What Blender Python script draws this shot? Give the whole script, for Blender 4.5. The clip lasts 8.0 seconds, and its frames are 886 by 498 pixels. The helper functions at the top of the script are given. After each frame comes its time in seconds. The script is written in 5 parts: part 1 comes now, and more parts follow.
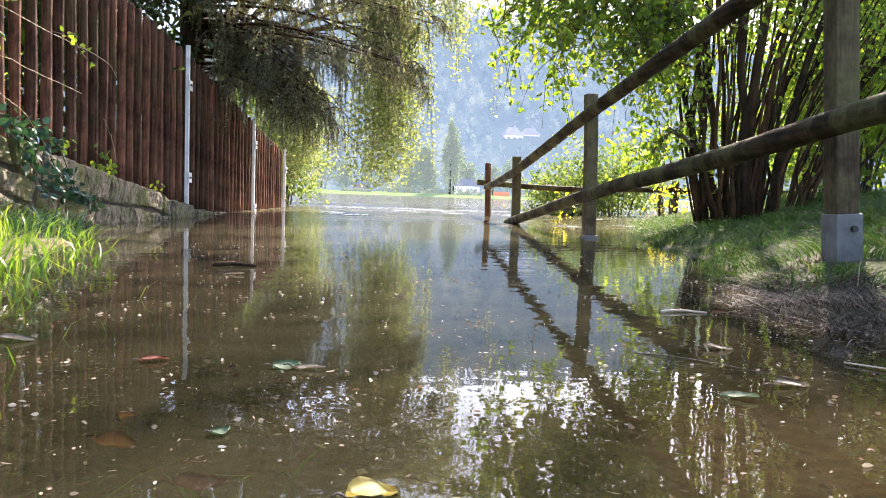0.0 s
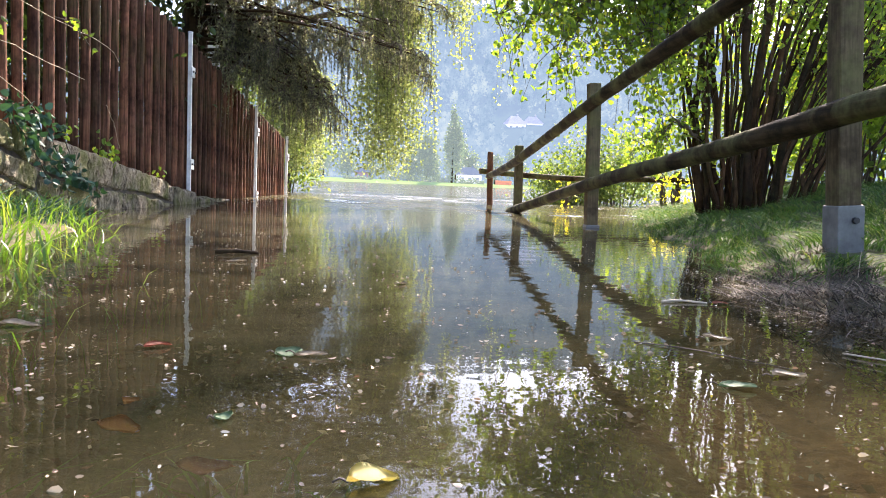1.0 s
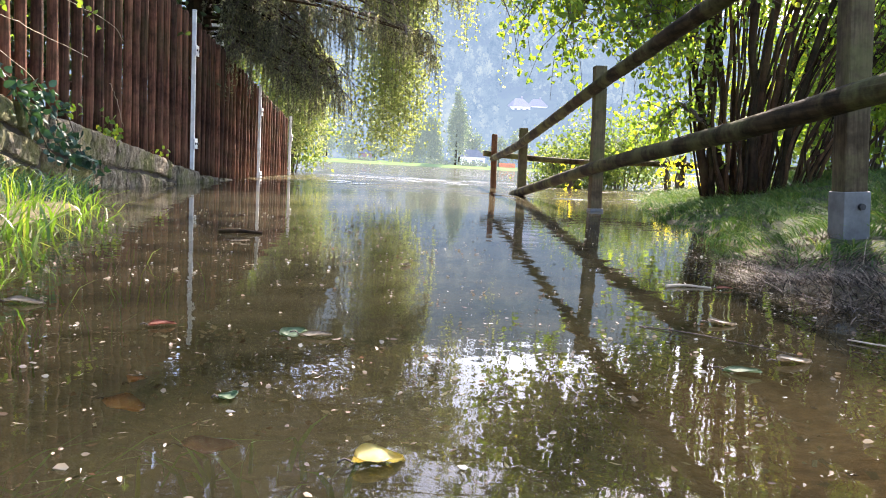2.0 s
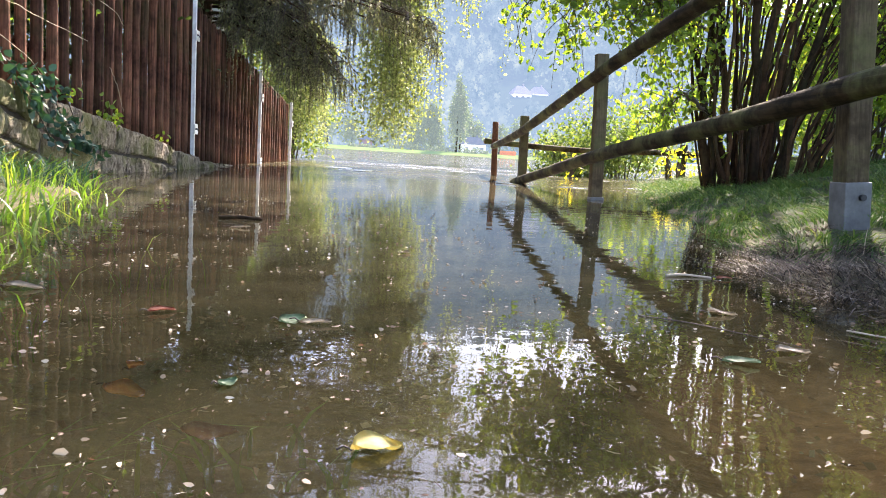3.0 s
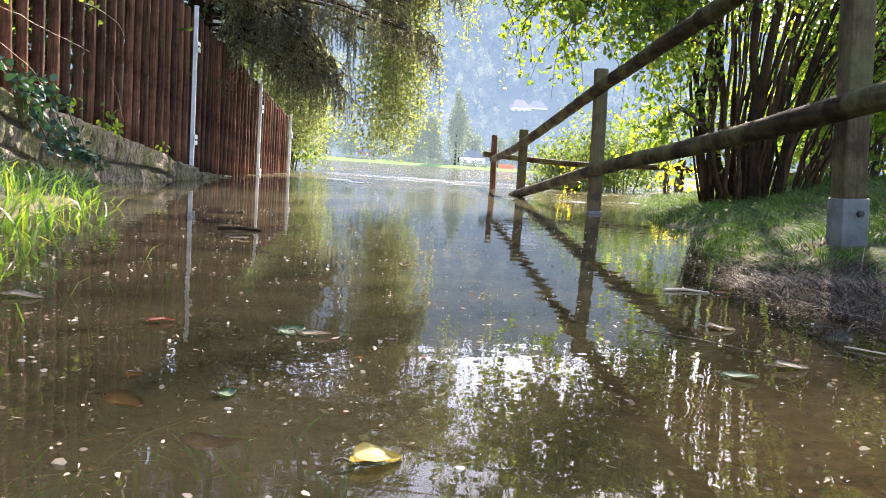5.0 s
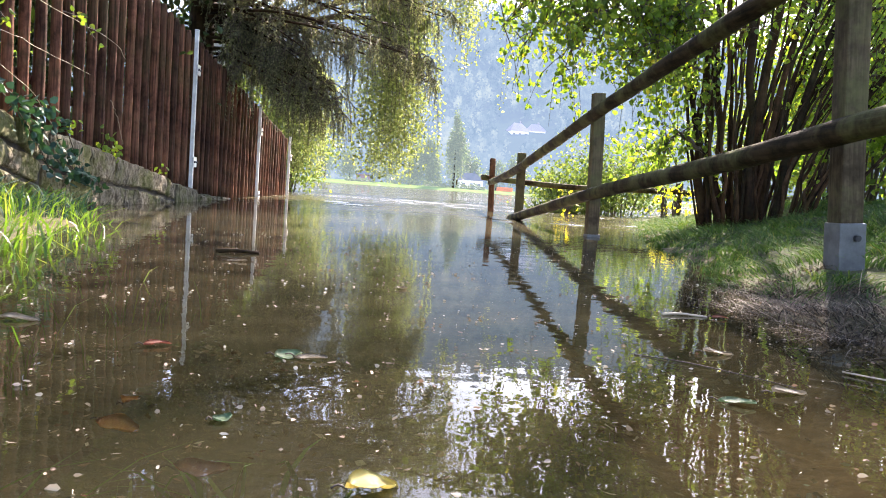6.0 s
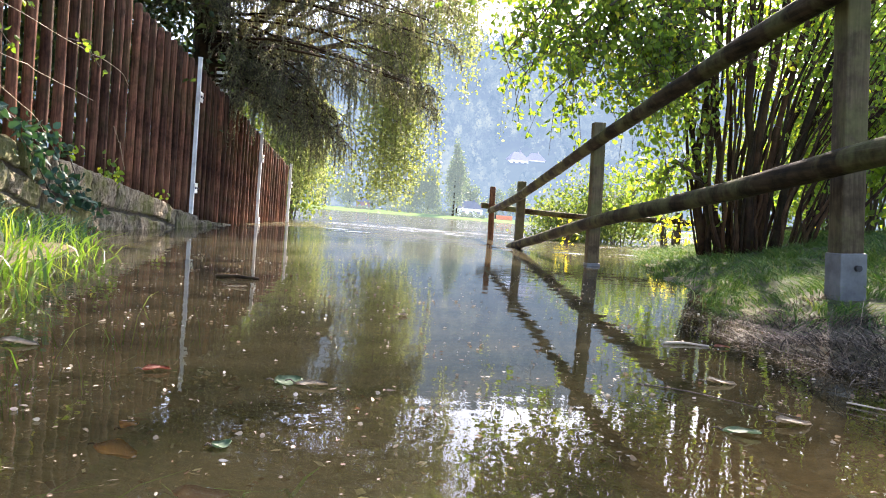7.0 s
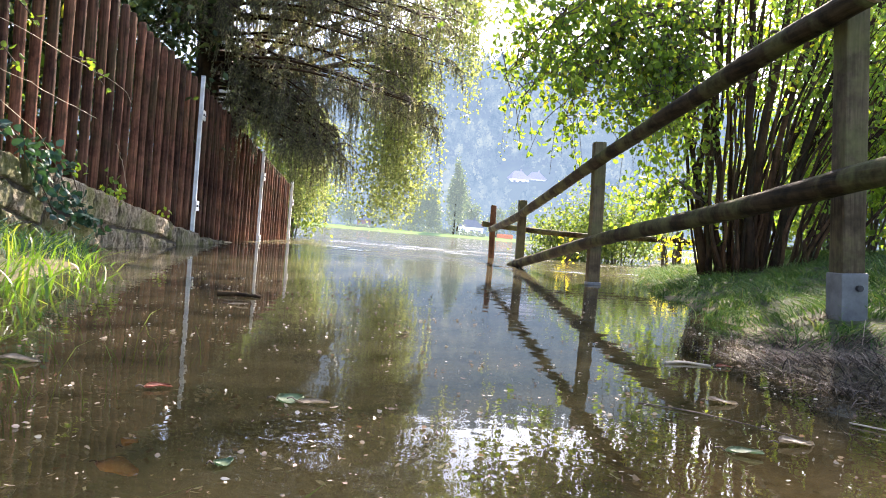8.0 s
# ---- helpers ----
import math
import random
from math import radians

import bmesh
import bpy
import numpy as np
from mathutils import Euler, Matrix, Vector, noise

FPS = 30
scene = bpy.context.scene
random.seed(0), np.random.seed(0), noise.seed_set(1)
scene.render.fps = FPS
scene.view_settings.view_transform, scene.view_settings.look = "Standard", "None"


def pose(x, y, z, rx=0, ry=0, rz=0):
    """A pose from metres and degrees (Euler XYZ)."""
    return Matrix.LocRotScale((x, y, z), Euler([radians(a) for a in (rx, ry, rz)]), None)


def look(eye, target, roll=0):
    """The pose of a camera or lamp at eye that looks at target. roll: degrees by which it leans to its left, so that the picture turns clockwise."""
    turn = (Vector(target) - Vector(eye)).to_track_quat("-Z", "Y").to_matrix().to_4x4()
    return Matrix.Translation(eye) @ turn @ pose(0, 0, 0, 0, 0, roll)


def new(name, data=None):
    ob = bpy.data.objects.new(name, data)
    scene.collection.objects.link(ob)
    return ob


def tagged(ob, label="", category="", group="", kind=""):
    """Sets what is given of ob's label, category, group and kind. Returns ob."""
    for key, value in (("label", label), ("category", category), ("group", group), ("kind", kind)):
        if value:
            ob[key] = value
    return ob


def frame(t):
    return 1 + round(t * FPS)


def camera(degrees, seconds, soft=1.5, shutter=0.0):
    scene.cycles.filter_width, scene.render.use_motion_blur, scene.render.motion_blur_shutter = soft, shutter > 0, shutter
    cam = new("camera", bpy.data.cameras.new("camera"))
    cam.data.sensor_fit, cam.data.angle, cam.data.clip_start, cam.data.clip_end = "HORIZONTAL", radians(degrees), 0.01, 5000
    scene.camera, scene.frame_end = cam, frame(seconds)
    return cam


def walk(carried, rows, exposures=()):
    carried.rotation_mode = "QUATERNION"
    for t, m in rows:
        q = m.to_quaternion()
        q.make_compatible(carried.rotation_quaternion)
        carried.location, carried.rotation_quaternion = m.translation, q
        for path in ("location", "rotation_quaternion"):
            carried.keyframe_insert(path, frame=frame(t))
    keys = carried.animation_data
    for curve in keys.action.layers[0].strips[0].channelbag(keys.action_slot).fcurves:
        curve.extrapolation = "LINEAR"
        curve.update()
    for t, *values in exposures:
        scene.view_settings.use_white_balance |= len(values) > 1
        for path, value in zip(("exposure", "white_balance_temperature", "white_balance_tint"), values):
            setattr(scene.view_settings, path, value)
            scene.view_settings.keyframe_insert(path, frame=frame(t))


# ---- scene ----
cam = camera(58.3, 8.0, soft=1.0)
PATH = [
    (0, (-0.004, -0.072, 0.278), (0.195, 1.913, 0.145), 1.9),
    (0.5, (-0.007, -0.078, 0.276), (0.189, 1.907, 0.13), 2.0),
    (1, (-0.005, -0.079, 0.279), (0.191, 1.905, 0.117), 2.3),
    (1.5, (-0.007, -0.078, 0.28), (0.187, 1.905, 0.098), 2.5),
    (2, (-0.009, -0.074, 0.278), (0.182, 1.906, 0.071), 2.9),
    (3.5, (-0.009, -0.073, 0.279), (0.185, 1.903, 0.037), 3.4),
    (4, (-0.012, -0.075, 0.279), (0.183, 1.901, 0.04), 3.5),
    (4.5, (-0.012, -0.075, 0.278), (0.183, 1.902, 0.051), 3.7),
    (6, (-0.011, -0.077, 0.282), (0.186, 1.907, 0.132), 4.0),
    (6.5, (-0.011, -0.076, 0.281), (0.185, 1.911, 0.164), 4.2),
    (7, (-0.015, -0.073, 0.279), (0.179, 1.916, 0.199), 4.4),
    (7.5, (-0.017, -0.075, 0.278), (0.175, 1.915, 0.224), 4.5),
    (8, (-0.018, -0.076, 0.279), (0.171, 1.914, 0.245), 4.6),
]
walk(cam, [(t, look(eye, target, roll)) for t, eye, target, roll in PATH], exposures=((0.0, 2.42, 6850, 23), (8.0, 2.42, 6850, 23)))

# ---------------------------------------------------------------- light
world = bpy.data.worlds.new("sky")
scene.world = world
world.use_nodes = True
wn = world.node_tree
SUN_AZ, SUN_EL = 28.0, 38.0     # degrees right of straight ahead, degrees up
sky = wn.nodes.new("ShaderNodeTexSky")
sky.sky_type = "NISHITA"
sky.sun_disc = False
sky.sun_elevation = radians(SUN_EL)
sky.sun_rotation = radians(SUN_AZ)
sky.dust_density = 1.0
wn.links.new(sky.outputs[0], wn.nodes["Background"].inputs[0])
wn.nodes["Background"].inputs[1].default_value = 0.135
sun_data = bpy.data.lights.new("sun", "SUN")
sun_data.energy = 4.8
sun_data.angle = radians(0.6)
sun_data.color = (1.0, 0.93, 0.80)
sun = new("sun", sun_data)
sd = Vector((math.sin(radians(SUN_AZ)) * math.cos(radians(SUN_EL)), math.cos(radians(SUN_AZ)) * math.cos(radians(SUN_EL)), math.sin(radians(SUN_EL))))
sun.matrix_world = look(sd * 50, (0, 0, 0))


# ---------------------------------------------------------------- materials
def nodes_of(name):
    m = bpy.data.materials.new(name)
    m.use_nodes = True
    nt = m.node_tree
    bsdf = nt.nodes["Principled BSDF"]
    return m, nt, bsdf


def ramp(nt, src, stops):
    r = nt.nodes.new("ShaderNodeValToRGB")
    els = r.color_ramp.elements
    while len(els) < len(stops):
        els.new(0.5)
    for e, (p, c) in zip(els, stops):
        e.position = p
        e.color = (*c, 1)
    nt.links.new(src, r.inputs[0])
    return r.outputs[0]


def noise_tex(nt, scale, detail=4.0, rough=0.55, stretch=(1, 1, 1), coords="Object"):
    tc = nt.nodes.new("ShaderNodeTexCoord")
    mp = nt.nodes.new("ShaderNodeMapping")
    mp.inputs["Scale"].default_value = stretch
    n = nt.nodes.new("ShaderNodeTexNoise")
    n.inputs["Scale"].default_value = scale
    n.inputs["Detail"].default_value = detail
    n.inputs["Roughness"].default_value = rough
    nt.links.new(tc.outputs[coords], mp.inputs[0])
    nt.links.new(mp.outputs[0], n.inputs["Vector"])
    return n.outputs[0]


def mix_col(nt, fac, a, b, mode="MIX"):
    m = nt.nodes.new("ShaderNodeMix")
    m.data_type = "RGBA"
    m.blend_type = mode
    for sock, v in ((m.inputs[0], fac), (m.inputs[6], a), (m.inputs[7], b)):
        if isinstance(v, (int, float)):
            sock.default_value = v
        elif isinstance(v, tuple):
            sock.default_value = (*v, 1)
        else:
            nt.links.new(v, sock)
    return m.outputs[2]


def bump(nt, height, strength, dist=0.01):
    b = nt.nodes.new("ShaderNodeBump")
    b.inputs["Strength"].default_value = strength
    b.inputs["Distance"].default_value = dist
    nt.links.new(height, b.inputs["Height"])
    return b.outputs[0]


def random_of(nt, island=False):
    if island:
        g = nt.nodes.new("ShaderNodeNewGeometry")
        return g.outputs["Random Per Island"]
    return nt.nodes.new("ShaderNodeObjectInfo").outputs["Random"]


def wood(name, dark, light, moss=0.0, axis=2, rough=0.8, grain=60.0, relief=0.6):
    """Weathered round wood: long grain along one axis, stains, a little algae."""
    m, nt, b = nodes_of(name)
    st = [1.0, 1.0, 1.0]
    st[axis] = 0.05
    g = noise_tex(nt, grain, 5, 0.6, tuple(st))
    s = noise_tex(nt, 8.0, 5, 0.65)
    c = ramp(nt, g, [(0.3, dark), (0.7, light)])
    c = mix_col(nt, ramp(nt, s, [(0.42, (0, 0, 0)), (0.62, (0.75, 0.75, 0.75))]), c, tuple(0.55 * v for v in dark))
    r = ramp(nt, random_of(nt), [(0.0, (0.45, 0.46, 0.47)), (0.6, (1.0, 0.95, 0.92)), (1.0, (1.45, 1.30, 1.2))])
    c = mix_col(nt, 1.0, c, r, "MULTIPLY")
    if moss:
        s2 = noise_tex(nt, 3.2, 5, 0.65)
        c = mix_col(nt, ramp(nt, s2, [(0.46, (0, 0, 0)), (0.64, (moss, moss, moss))]), c, (0.125, 0.13, 0.05))
    nt.links.new(c, b.inputs["Base Color"])
    b.inputs["Roughness"].default_value = rough
    b.inputs["Specular IOR Level"].default_value = 0.1
    nt.links.new(bump(nt, g, relief, 0.006), b.inputs["Normal"])
    return m


def leafy(name, stops, trans=0.5, gloss=0.35, glow=None, lit=(2.4, 2.2, 0.75)):
    """Thin leaves: each one its own tone, light passes through."""
    m, nt, b = nodes_of(name)
    c = ramp(nt, random_of(nt, True), stops)
    nt.links.new(c, b.inputs["Base Color"])
    b.inputs["Roughness"].default_value = gloss
    b.inputs["Specular IOR Level"].default_value = 0.4
    t = nt.nodes.new("ShaderNodeBsdfTranslucent")
    tc = mix_col(nt, 1.0, c, lit, "MULTIPLY")
    nt.links.new(tc, t.inputs[0])
    mx = nt.nodes.new("ShaderNodeMixShader")
    mx.inputs[0].default_value = trans
    nt.links.new(b.outputs[0], mx.inputs[1])
    nt.links.new(t.outputs[0], mx.inputs[2])
    # glow stands in for haze over distant leaves
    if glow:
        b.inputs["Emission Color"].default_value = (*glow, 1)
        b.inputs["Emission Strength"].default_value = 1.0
    nt.links.new(mx.outputs[0], nt.nodes["Material Output"].inputs[0])
    return m


def plain(name, col, rough=0.7, metal=0.0, var=0.25, scale=8.0, relief=0.2, glow=None):
    m, nt, b = nodes_of(name)
    n = noise_tex(nt, scale, 5, 0.6)
    c = ramp(nt, n, [(0.3, tuple(v * (1 - var) for v in col)), (0.7, tuple(min(1, v * (1 + var)) for v in col))])
    nt.links.new(c, b.inputs["Base Color"])
    b.inputs["Roughness"].default_value = rough
    b.inputs["Metallic"].default_value = metal
    if relief:
        nt.links.new(bump(nt, noise_tex(nt, scale * 6, 4), relief, 0.004), b.inputs["Normal"])
    # glow adds haze and brightness to distant surfaces that give off no light
    if glow:
        b.inputs["Specular IOR Level"].default_value = 0.0
        b.inputs["Emission Color"].default_value = (*glow, 1)
        b.inputs["Emission Strength"].default_value = 1.0
    return m


M_POLE = wood("stained_pole_wood", (0.022, 0.011, 0.008), (0.225, 0.104, 0.067), moss=0.25, relief=1.0)
M_POST = wood("weathered_post_wood", (0.050, 0.039, 0.025), (0.130, 0.102, 0.066), moss=0.65, grain=110, relief=0.2)
M_REDPOST = wood("red_brown_post_wood", (0.11, 0.05, 0.028), (0.26, 0.125, 0.07))
M_RAIL = wood("weathered_rail_wood", (0.014, 0.010, 0.005), (0.115, 0.078, 0.040), moss=0.75, axis=1, grain=45, relief=1.0)
M_CUT = plain("cut_end_wood", (0.20, 0.13, 0.075), 0.8, scale=30)
M_ZINC = plain("galvanised_steel", (0.66, 0.67, 0.67), 0.5, 0.1, var=0.2, scale=12, relief=0.05)
M_SHOE = plain("dull_zinc_shoe", (0.13, 0.135, 0.14), 0.65, 0.3, var=0.35, scale=14, relief=0.1)
M_BOLT = plain("dark_bolt_steel", (0.06, 0.06, 0.065), 0.5, 0.8)
M_BARK = wood("dark_brown_bark", (0.018, 0.011, 0.006), (0.085, 0.048, 0.026), moss=0.15, grain=25)
M_DRYSTEM = plain("dry_stem", (0.42, 0.34, 0.24), 0.8, scale=20)
M_TWIG = plain("twig_bark", (0.07, 0.05, 0.035), 0.8, scale=20)
M_BIRCH = plain("birch_bark", (0.45, 0.43, 0.40), 0.7, var=0.5, scale=6)
M_NEEDLE = leafy("spruce_needles", [(0.0, (0.042, 0.048, 0.028)), (0.55, (0.115, 0.125, 0.078)), (1.0, (0.30, 0.30, 0.20))], 0.36, 0.45, lit=(2.0, 1.95, 0.95))
M_BIRCHLEAF = leafy("birch_leaves", [(0.0, (0.11, 0.135, 0.05)), (0.7, (0.22, 0.25, 0.10)), (1.0, (0.34, 0.35, 0.16))], 0.5, gloss=0.5, lit=(1.5, 1.6, 1.0))
M_HAZEL = leafy("broad_green_leaves", [(0.0, (0.07, 0.12, 0.03)), (0.7, (0.13, 0.205, 0.035)), (0.93, (0.22, 0.28, 0.045)), (1.0, (0.42, 0.38, 0.05))], 0.55, gloss=0.5, lit=(2.1, 2.15, 0.8))
M_YELLOW = leafy("yellow_leaves", [(0.0, (0.26, 0.29, 0.03)), (1.0, (0.46, 0.42, 0.045))], 0.55)
# leaf colour darkened to match the dark spruce these bushes stand in for
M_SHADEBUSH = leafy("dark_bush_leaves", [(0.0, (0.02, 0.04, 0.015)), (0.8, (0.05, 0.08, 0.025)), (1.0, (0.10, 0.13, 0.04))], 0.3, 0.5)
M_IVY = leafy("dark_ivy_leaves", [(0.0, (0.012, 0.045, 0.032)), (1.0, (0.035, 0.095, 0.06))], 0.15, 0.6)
M_SHRUB = leafy("shrub_leaves", [(0.0, (0.06, 0.09, 0.025)), (0.7, (0.13, 0.17, 0.045)), (1.0, (0.24, 0.25, 0.07))], 0.45, gloss=0.6, lit=(1.45, 1.65, 0.85))
M_GRASS = leafy("fresh_grass_blades", [(0.0, (0.04, 0.09, 0.015)), (0.8, (0.10, 0.19, 0.03)), (1.0, (0.20, 0.24, 0.07))], 0.4, 0.4, lit=(1.9, 1.9, 0.65))
M_DRY = leafy("dry_grass_blades", [(0.0, (0.02, 0.016, 0.012)), (0.5, (0.06, 0.046, 0.033)), (0.85, (0.13, 0.10, 0.072)), (1.0, (0.30, 0.24, 0.18))], 0.12, 0.8, lit=(1.3, 1.2, 0.9))
M_BANK = leafy("bank_grass_blades", [(0.0, (0.022, 0.055, 0.018)), (0.6, (0.058, 0.115, 0.032)), (0.88, (0.10, 0.155, 0.045)), (1.0, (0.20, 0.19, 0.09))], 0.3, 0.8, lit=(1.7, 1.9, 0.7))
M_DEADLEAF = leafy("fallen_leaves", [(0.0, (0.15, 0.08, 0.045)), (0.4, (0.27, 0.20, 0.13)), (0.75, (0.38, 0.32, 0.23)), (1.0, (0.48, 0.45, 0.38))], 0.15, 0.6, lit=(1.2, 1.1, 0.9))
# haze over the far trees and hedges, put in as emission
HAZE_GLOW = (0.074, 0.098, 0.102)
M_FARTREE = leafy("far_bank_foliage", [(0.0, (0.03, 0.05, 0.032)), (0.6, (0.055, 0.08, 0.045)), (1.0, (0.11, 0.135, 0.07))], 0.4, 0.6, glow=HAZE_GLOW, lit=(1.6, 1.6, 0.9))
# lawn and buildings across the river get haze and brightness as a faint glow
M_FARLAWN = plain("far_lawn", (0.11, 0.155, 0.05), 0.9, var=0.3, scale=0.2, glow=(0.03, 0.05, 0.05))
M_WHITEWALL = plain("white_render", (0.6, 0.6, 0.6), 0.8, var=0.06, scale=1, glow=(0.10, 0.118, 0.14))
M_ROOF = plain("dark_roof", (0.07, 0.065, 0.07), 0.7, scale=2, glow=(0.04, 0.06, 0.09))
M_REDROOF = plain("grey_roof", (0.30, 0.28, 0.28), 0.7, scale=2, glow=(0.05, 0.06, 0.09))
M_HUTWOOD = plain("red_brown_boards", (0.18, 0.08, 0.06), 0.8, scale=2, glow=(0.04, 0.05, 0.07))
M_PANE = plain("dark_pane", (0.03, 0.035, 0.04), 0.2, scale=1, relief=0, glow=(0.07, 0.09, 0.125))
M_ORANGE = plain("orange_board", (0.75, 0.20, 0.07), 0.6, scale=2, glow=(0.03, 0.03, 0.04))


def hill_material():
    """Wooded hillside far off; the lit morning haze is put in as a bluish glow."""
    m, nt, b = nodes_of("hazy_woodland")
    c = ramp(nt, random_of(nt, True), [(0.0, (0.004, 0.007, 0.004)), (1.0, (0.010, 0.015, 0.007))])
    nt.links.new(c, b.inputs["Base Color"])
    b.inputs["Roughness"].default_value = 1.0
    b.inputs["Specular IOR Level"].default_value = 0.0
    # haze with faint lighter and darker tree forms, put into the emission
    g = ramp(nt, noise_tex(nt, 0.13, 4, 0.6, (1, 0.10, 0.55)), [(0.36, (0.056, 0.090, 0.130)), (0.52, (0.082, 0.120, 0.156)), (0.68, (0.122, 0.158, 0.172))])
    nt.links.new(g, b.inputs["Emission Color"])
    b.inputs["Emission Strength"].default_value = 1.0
    return m


M_HILL = hill_material()
# bare slope under the woods, with the same haze as flat emission
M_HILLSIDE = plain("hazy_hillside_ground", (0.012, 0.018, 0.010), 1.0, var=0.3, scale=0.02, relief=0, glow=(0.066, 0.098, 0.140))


def stone_material():
    m, nt, b = nodes_of("sandstone")
    n1 = noise_tex(nt, 6, 6, 0.65)
    n2 = noise_tex(nt, 38, 6, 0.7, (1, 1, 0.35))
    c = ramp(nt, n1, [(0.28, (0.05, 0.042, 0.032)), (0.5, (0.16, 0.138, 0.105)), (0.72, (0.34, 0.30, 0.235))])
    r = ramp(nt, random_of(nt), [(0.0, (0.75, 0.72, 0.70)), (0.5, (1.0, 0.97, 0.92)), (0.8, (1.05, 0.88, 0.76)), (1.0, (0.85, 0.86, 0.84))])
    c = mix_col(nt, 1.0, c, r, "MULTIPLY")
    c = mix_col(nt, 1.0, c, (1.0, 0.88, 0.66), "MULTIPLY")
    c = mix_col(nt, 0.6, c, ramp(nt, n2, [(0.42, (0.016, 0.014, 0.010)), (0.60, (0.40, 0.35, 0.26))]))
    n3 = noise_tex(nt, 3.5, 5, 0.6)
    c = mix_col(nt, ramp(nt, n3, [(0.46, (0, 0, 0)), (0.60, (0.8, 0.8, 0.8))]), c, (0.12, 0.125, 0.03))
    nt.links.new(c, b.inputs["Base Color"])
    b.inputs["Roughness"].default_value = 0.92
    nt.links.new(bump(nt, n2, 1.0, 0.04), b.inputs["Normal"])
    return m


M_STONE = stone_material()
M_MORTAR = plain("dark_joint_earth", (0.06, 0.05, 0.04), 0.95, var=0.5, scale=14, relief=0.6)


def ground_material():
    m, nt, b = nodes_of("muddy_ground")
    n1 = noise_tex(nt, 2.2, 6, 0.6)
    n2 = noise_tex(nt, 28, 6, 0.65)
    mud = ramp(nt, n1, [(0.3, (0.04, 0.042, 0.018)), (0.5, (0.085, 0.075, 0.035)), (0.72, (0.06, 0.085, 0.026))])
    c = mix_col(nt, 0.5, mud, ramp(nt, n2, [(0.3, (0.04, 0.036, 0.018)), (0.7, (0.17, 0.135, 0.07))]))
    spot = nt.nodes.new("ShaderNodeNewGeometry")
    at = nt.nodes.new("ShaderNodeSeparateXYZ")
    nt.links.new(spot.outputs["Position"], at.inputs[0])
    edge = nt.nodes.new("ShaderNodeMapRange")
    edge.interpolation_type = "SMOOTHSTEP"
    edge.inputs["From Min"].default_value = 0.28
    edge.inputs["From Max"].default_value = 0.60
    nt.links.new(at.outputs["X"], edge.inputs["Value"])
    sand = ramp(nt, n2, [(0.3, (0.17, 0.09, 0.048)), (0.7, (0.36, 0.21, 0.12))])
    near = nt.nodes.new("ShaderNodeMapRange")
    near.interpolation_type = "SMOOTHSTEP"
    near.inputs["From Min"].default_value = 1.7
    near.inputs["From Max"].default_value = 0.9
    nt.links.new(at.outputs["Y"], near.inputs["Value"])
    both = nt.nodes.new("ShaderNodeMath")
    both.operation = "MULTIPLY"
    nt.links.new(edge.outputs[0], both.inputs[0])
    nt.links.new(near.outputs[0], both.inputs[1])
    c = mix_col(nt, both.outputs[0], c, sand)
    # turf and dead grass cover the dry land above the flood
    geo = nt.nodes.new("ShaderNodeNewGeometry")
    sep = nt.nodes.new("ShaderNodeSeparateXYZ")
    nt.links.new(geo.outputs["Position"], sep.inputs[0])
    dry = nt.nodes.new("ShaderNodeMapRange")
    dry.interpolation_type = "SMOOTHSTEP"
    dry.inputs["From Min"].default_value = 0.0
    dry.inputs["From Max"].default_value = 0.05
    nt.links.new(sep.outputs["Z"], dry.inputs["Value"])
    turf = ramp(nt, noise_tex(nt, 9, 6, 0.7), [(0.3, (0.018, 0.024, 0.010)), (0.55, (0.040, 0.050, 0.018)), (0.75, (0.065, 0.058, 0.030))])
    c = mix_col(nt, dry.outputs[0], c, turf)
    nt.links.new(c, b.inputs["Base Color"])
    b.inputs["Roughness"].default_value = 0.9
    b.inputs["Specular IOR Level"].default_value = 0.2
    nt.links.new(bump(nt, n2, 0.7, 0.02), b.inputs["Normal"])
    return m


M_GROUND = ground_material()


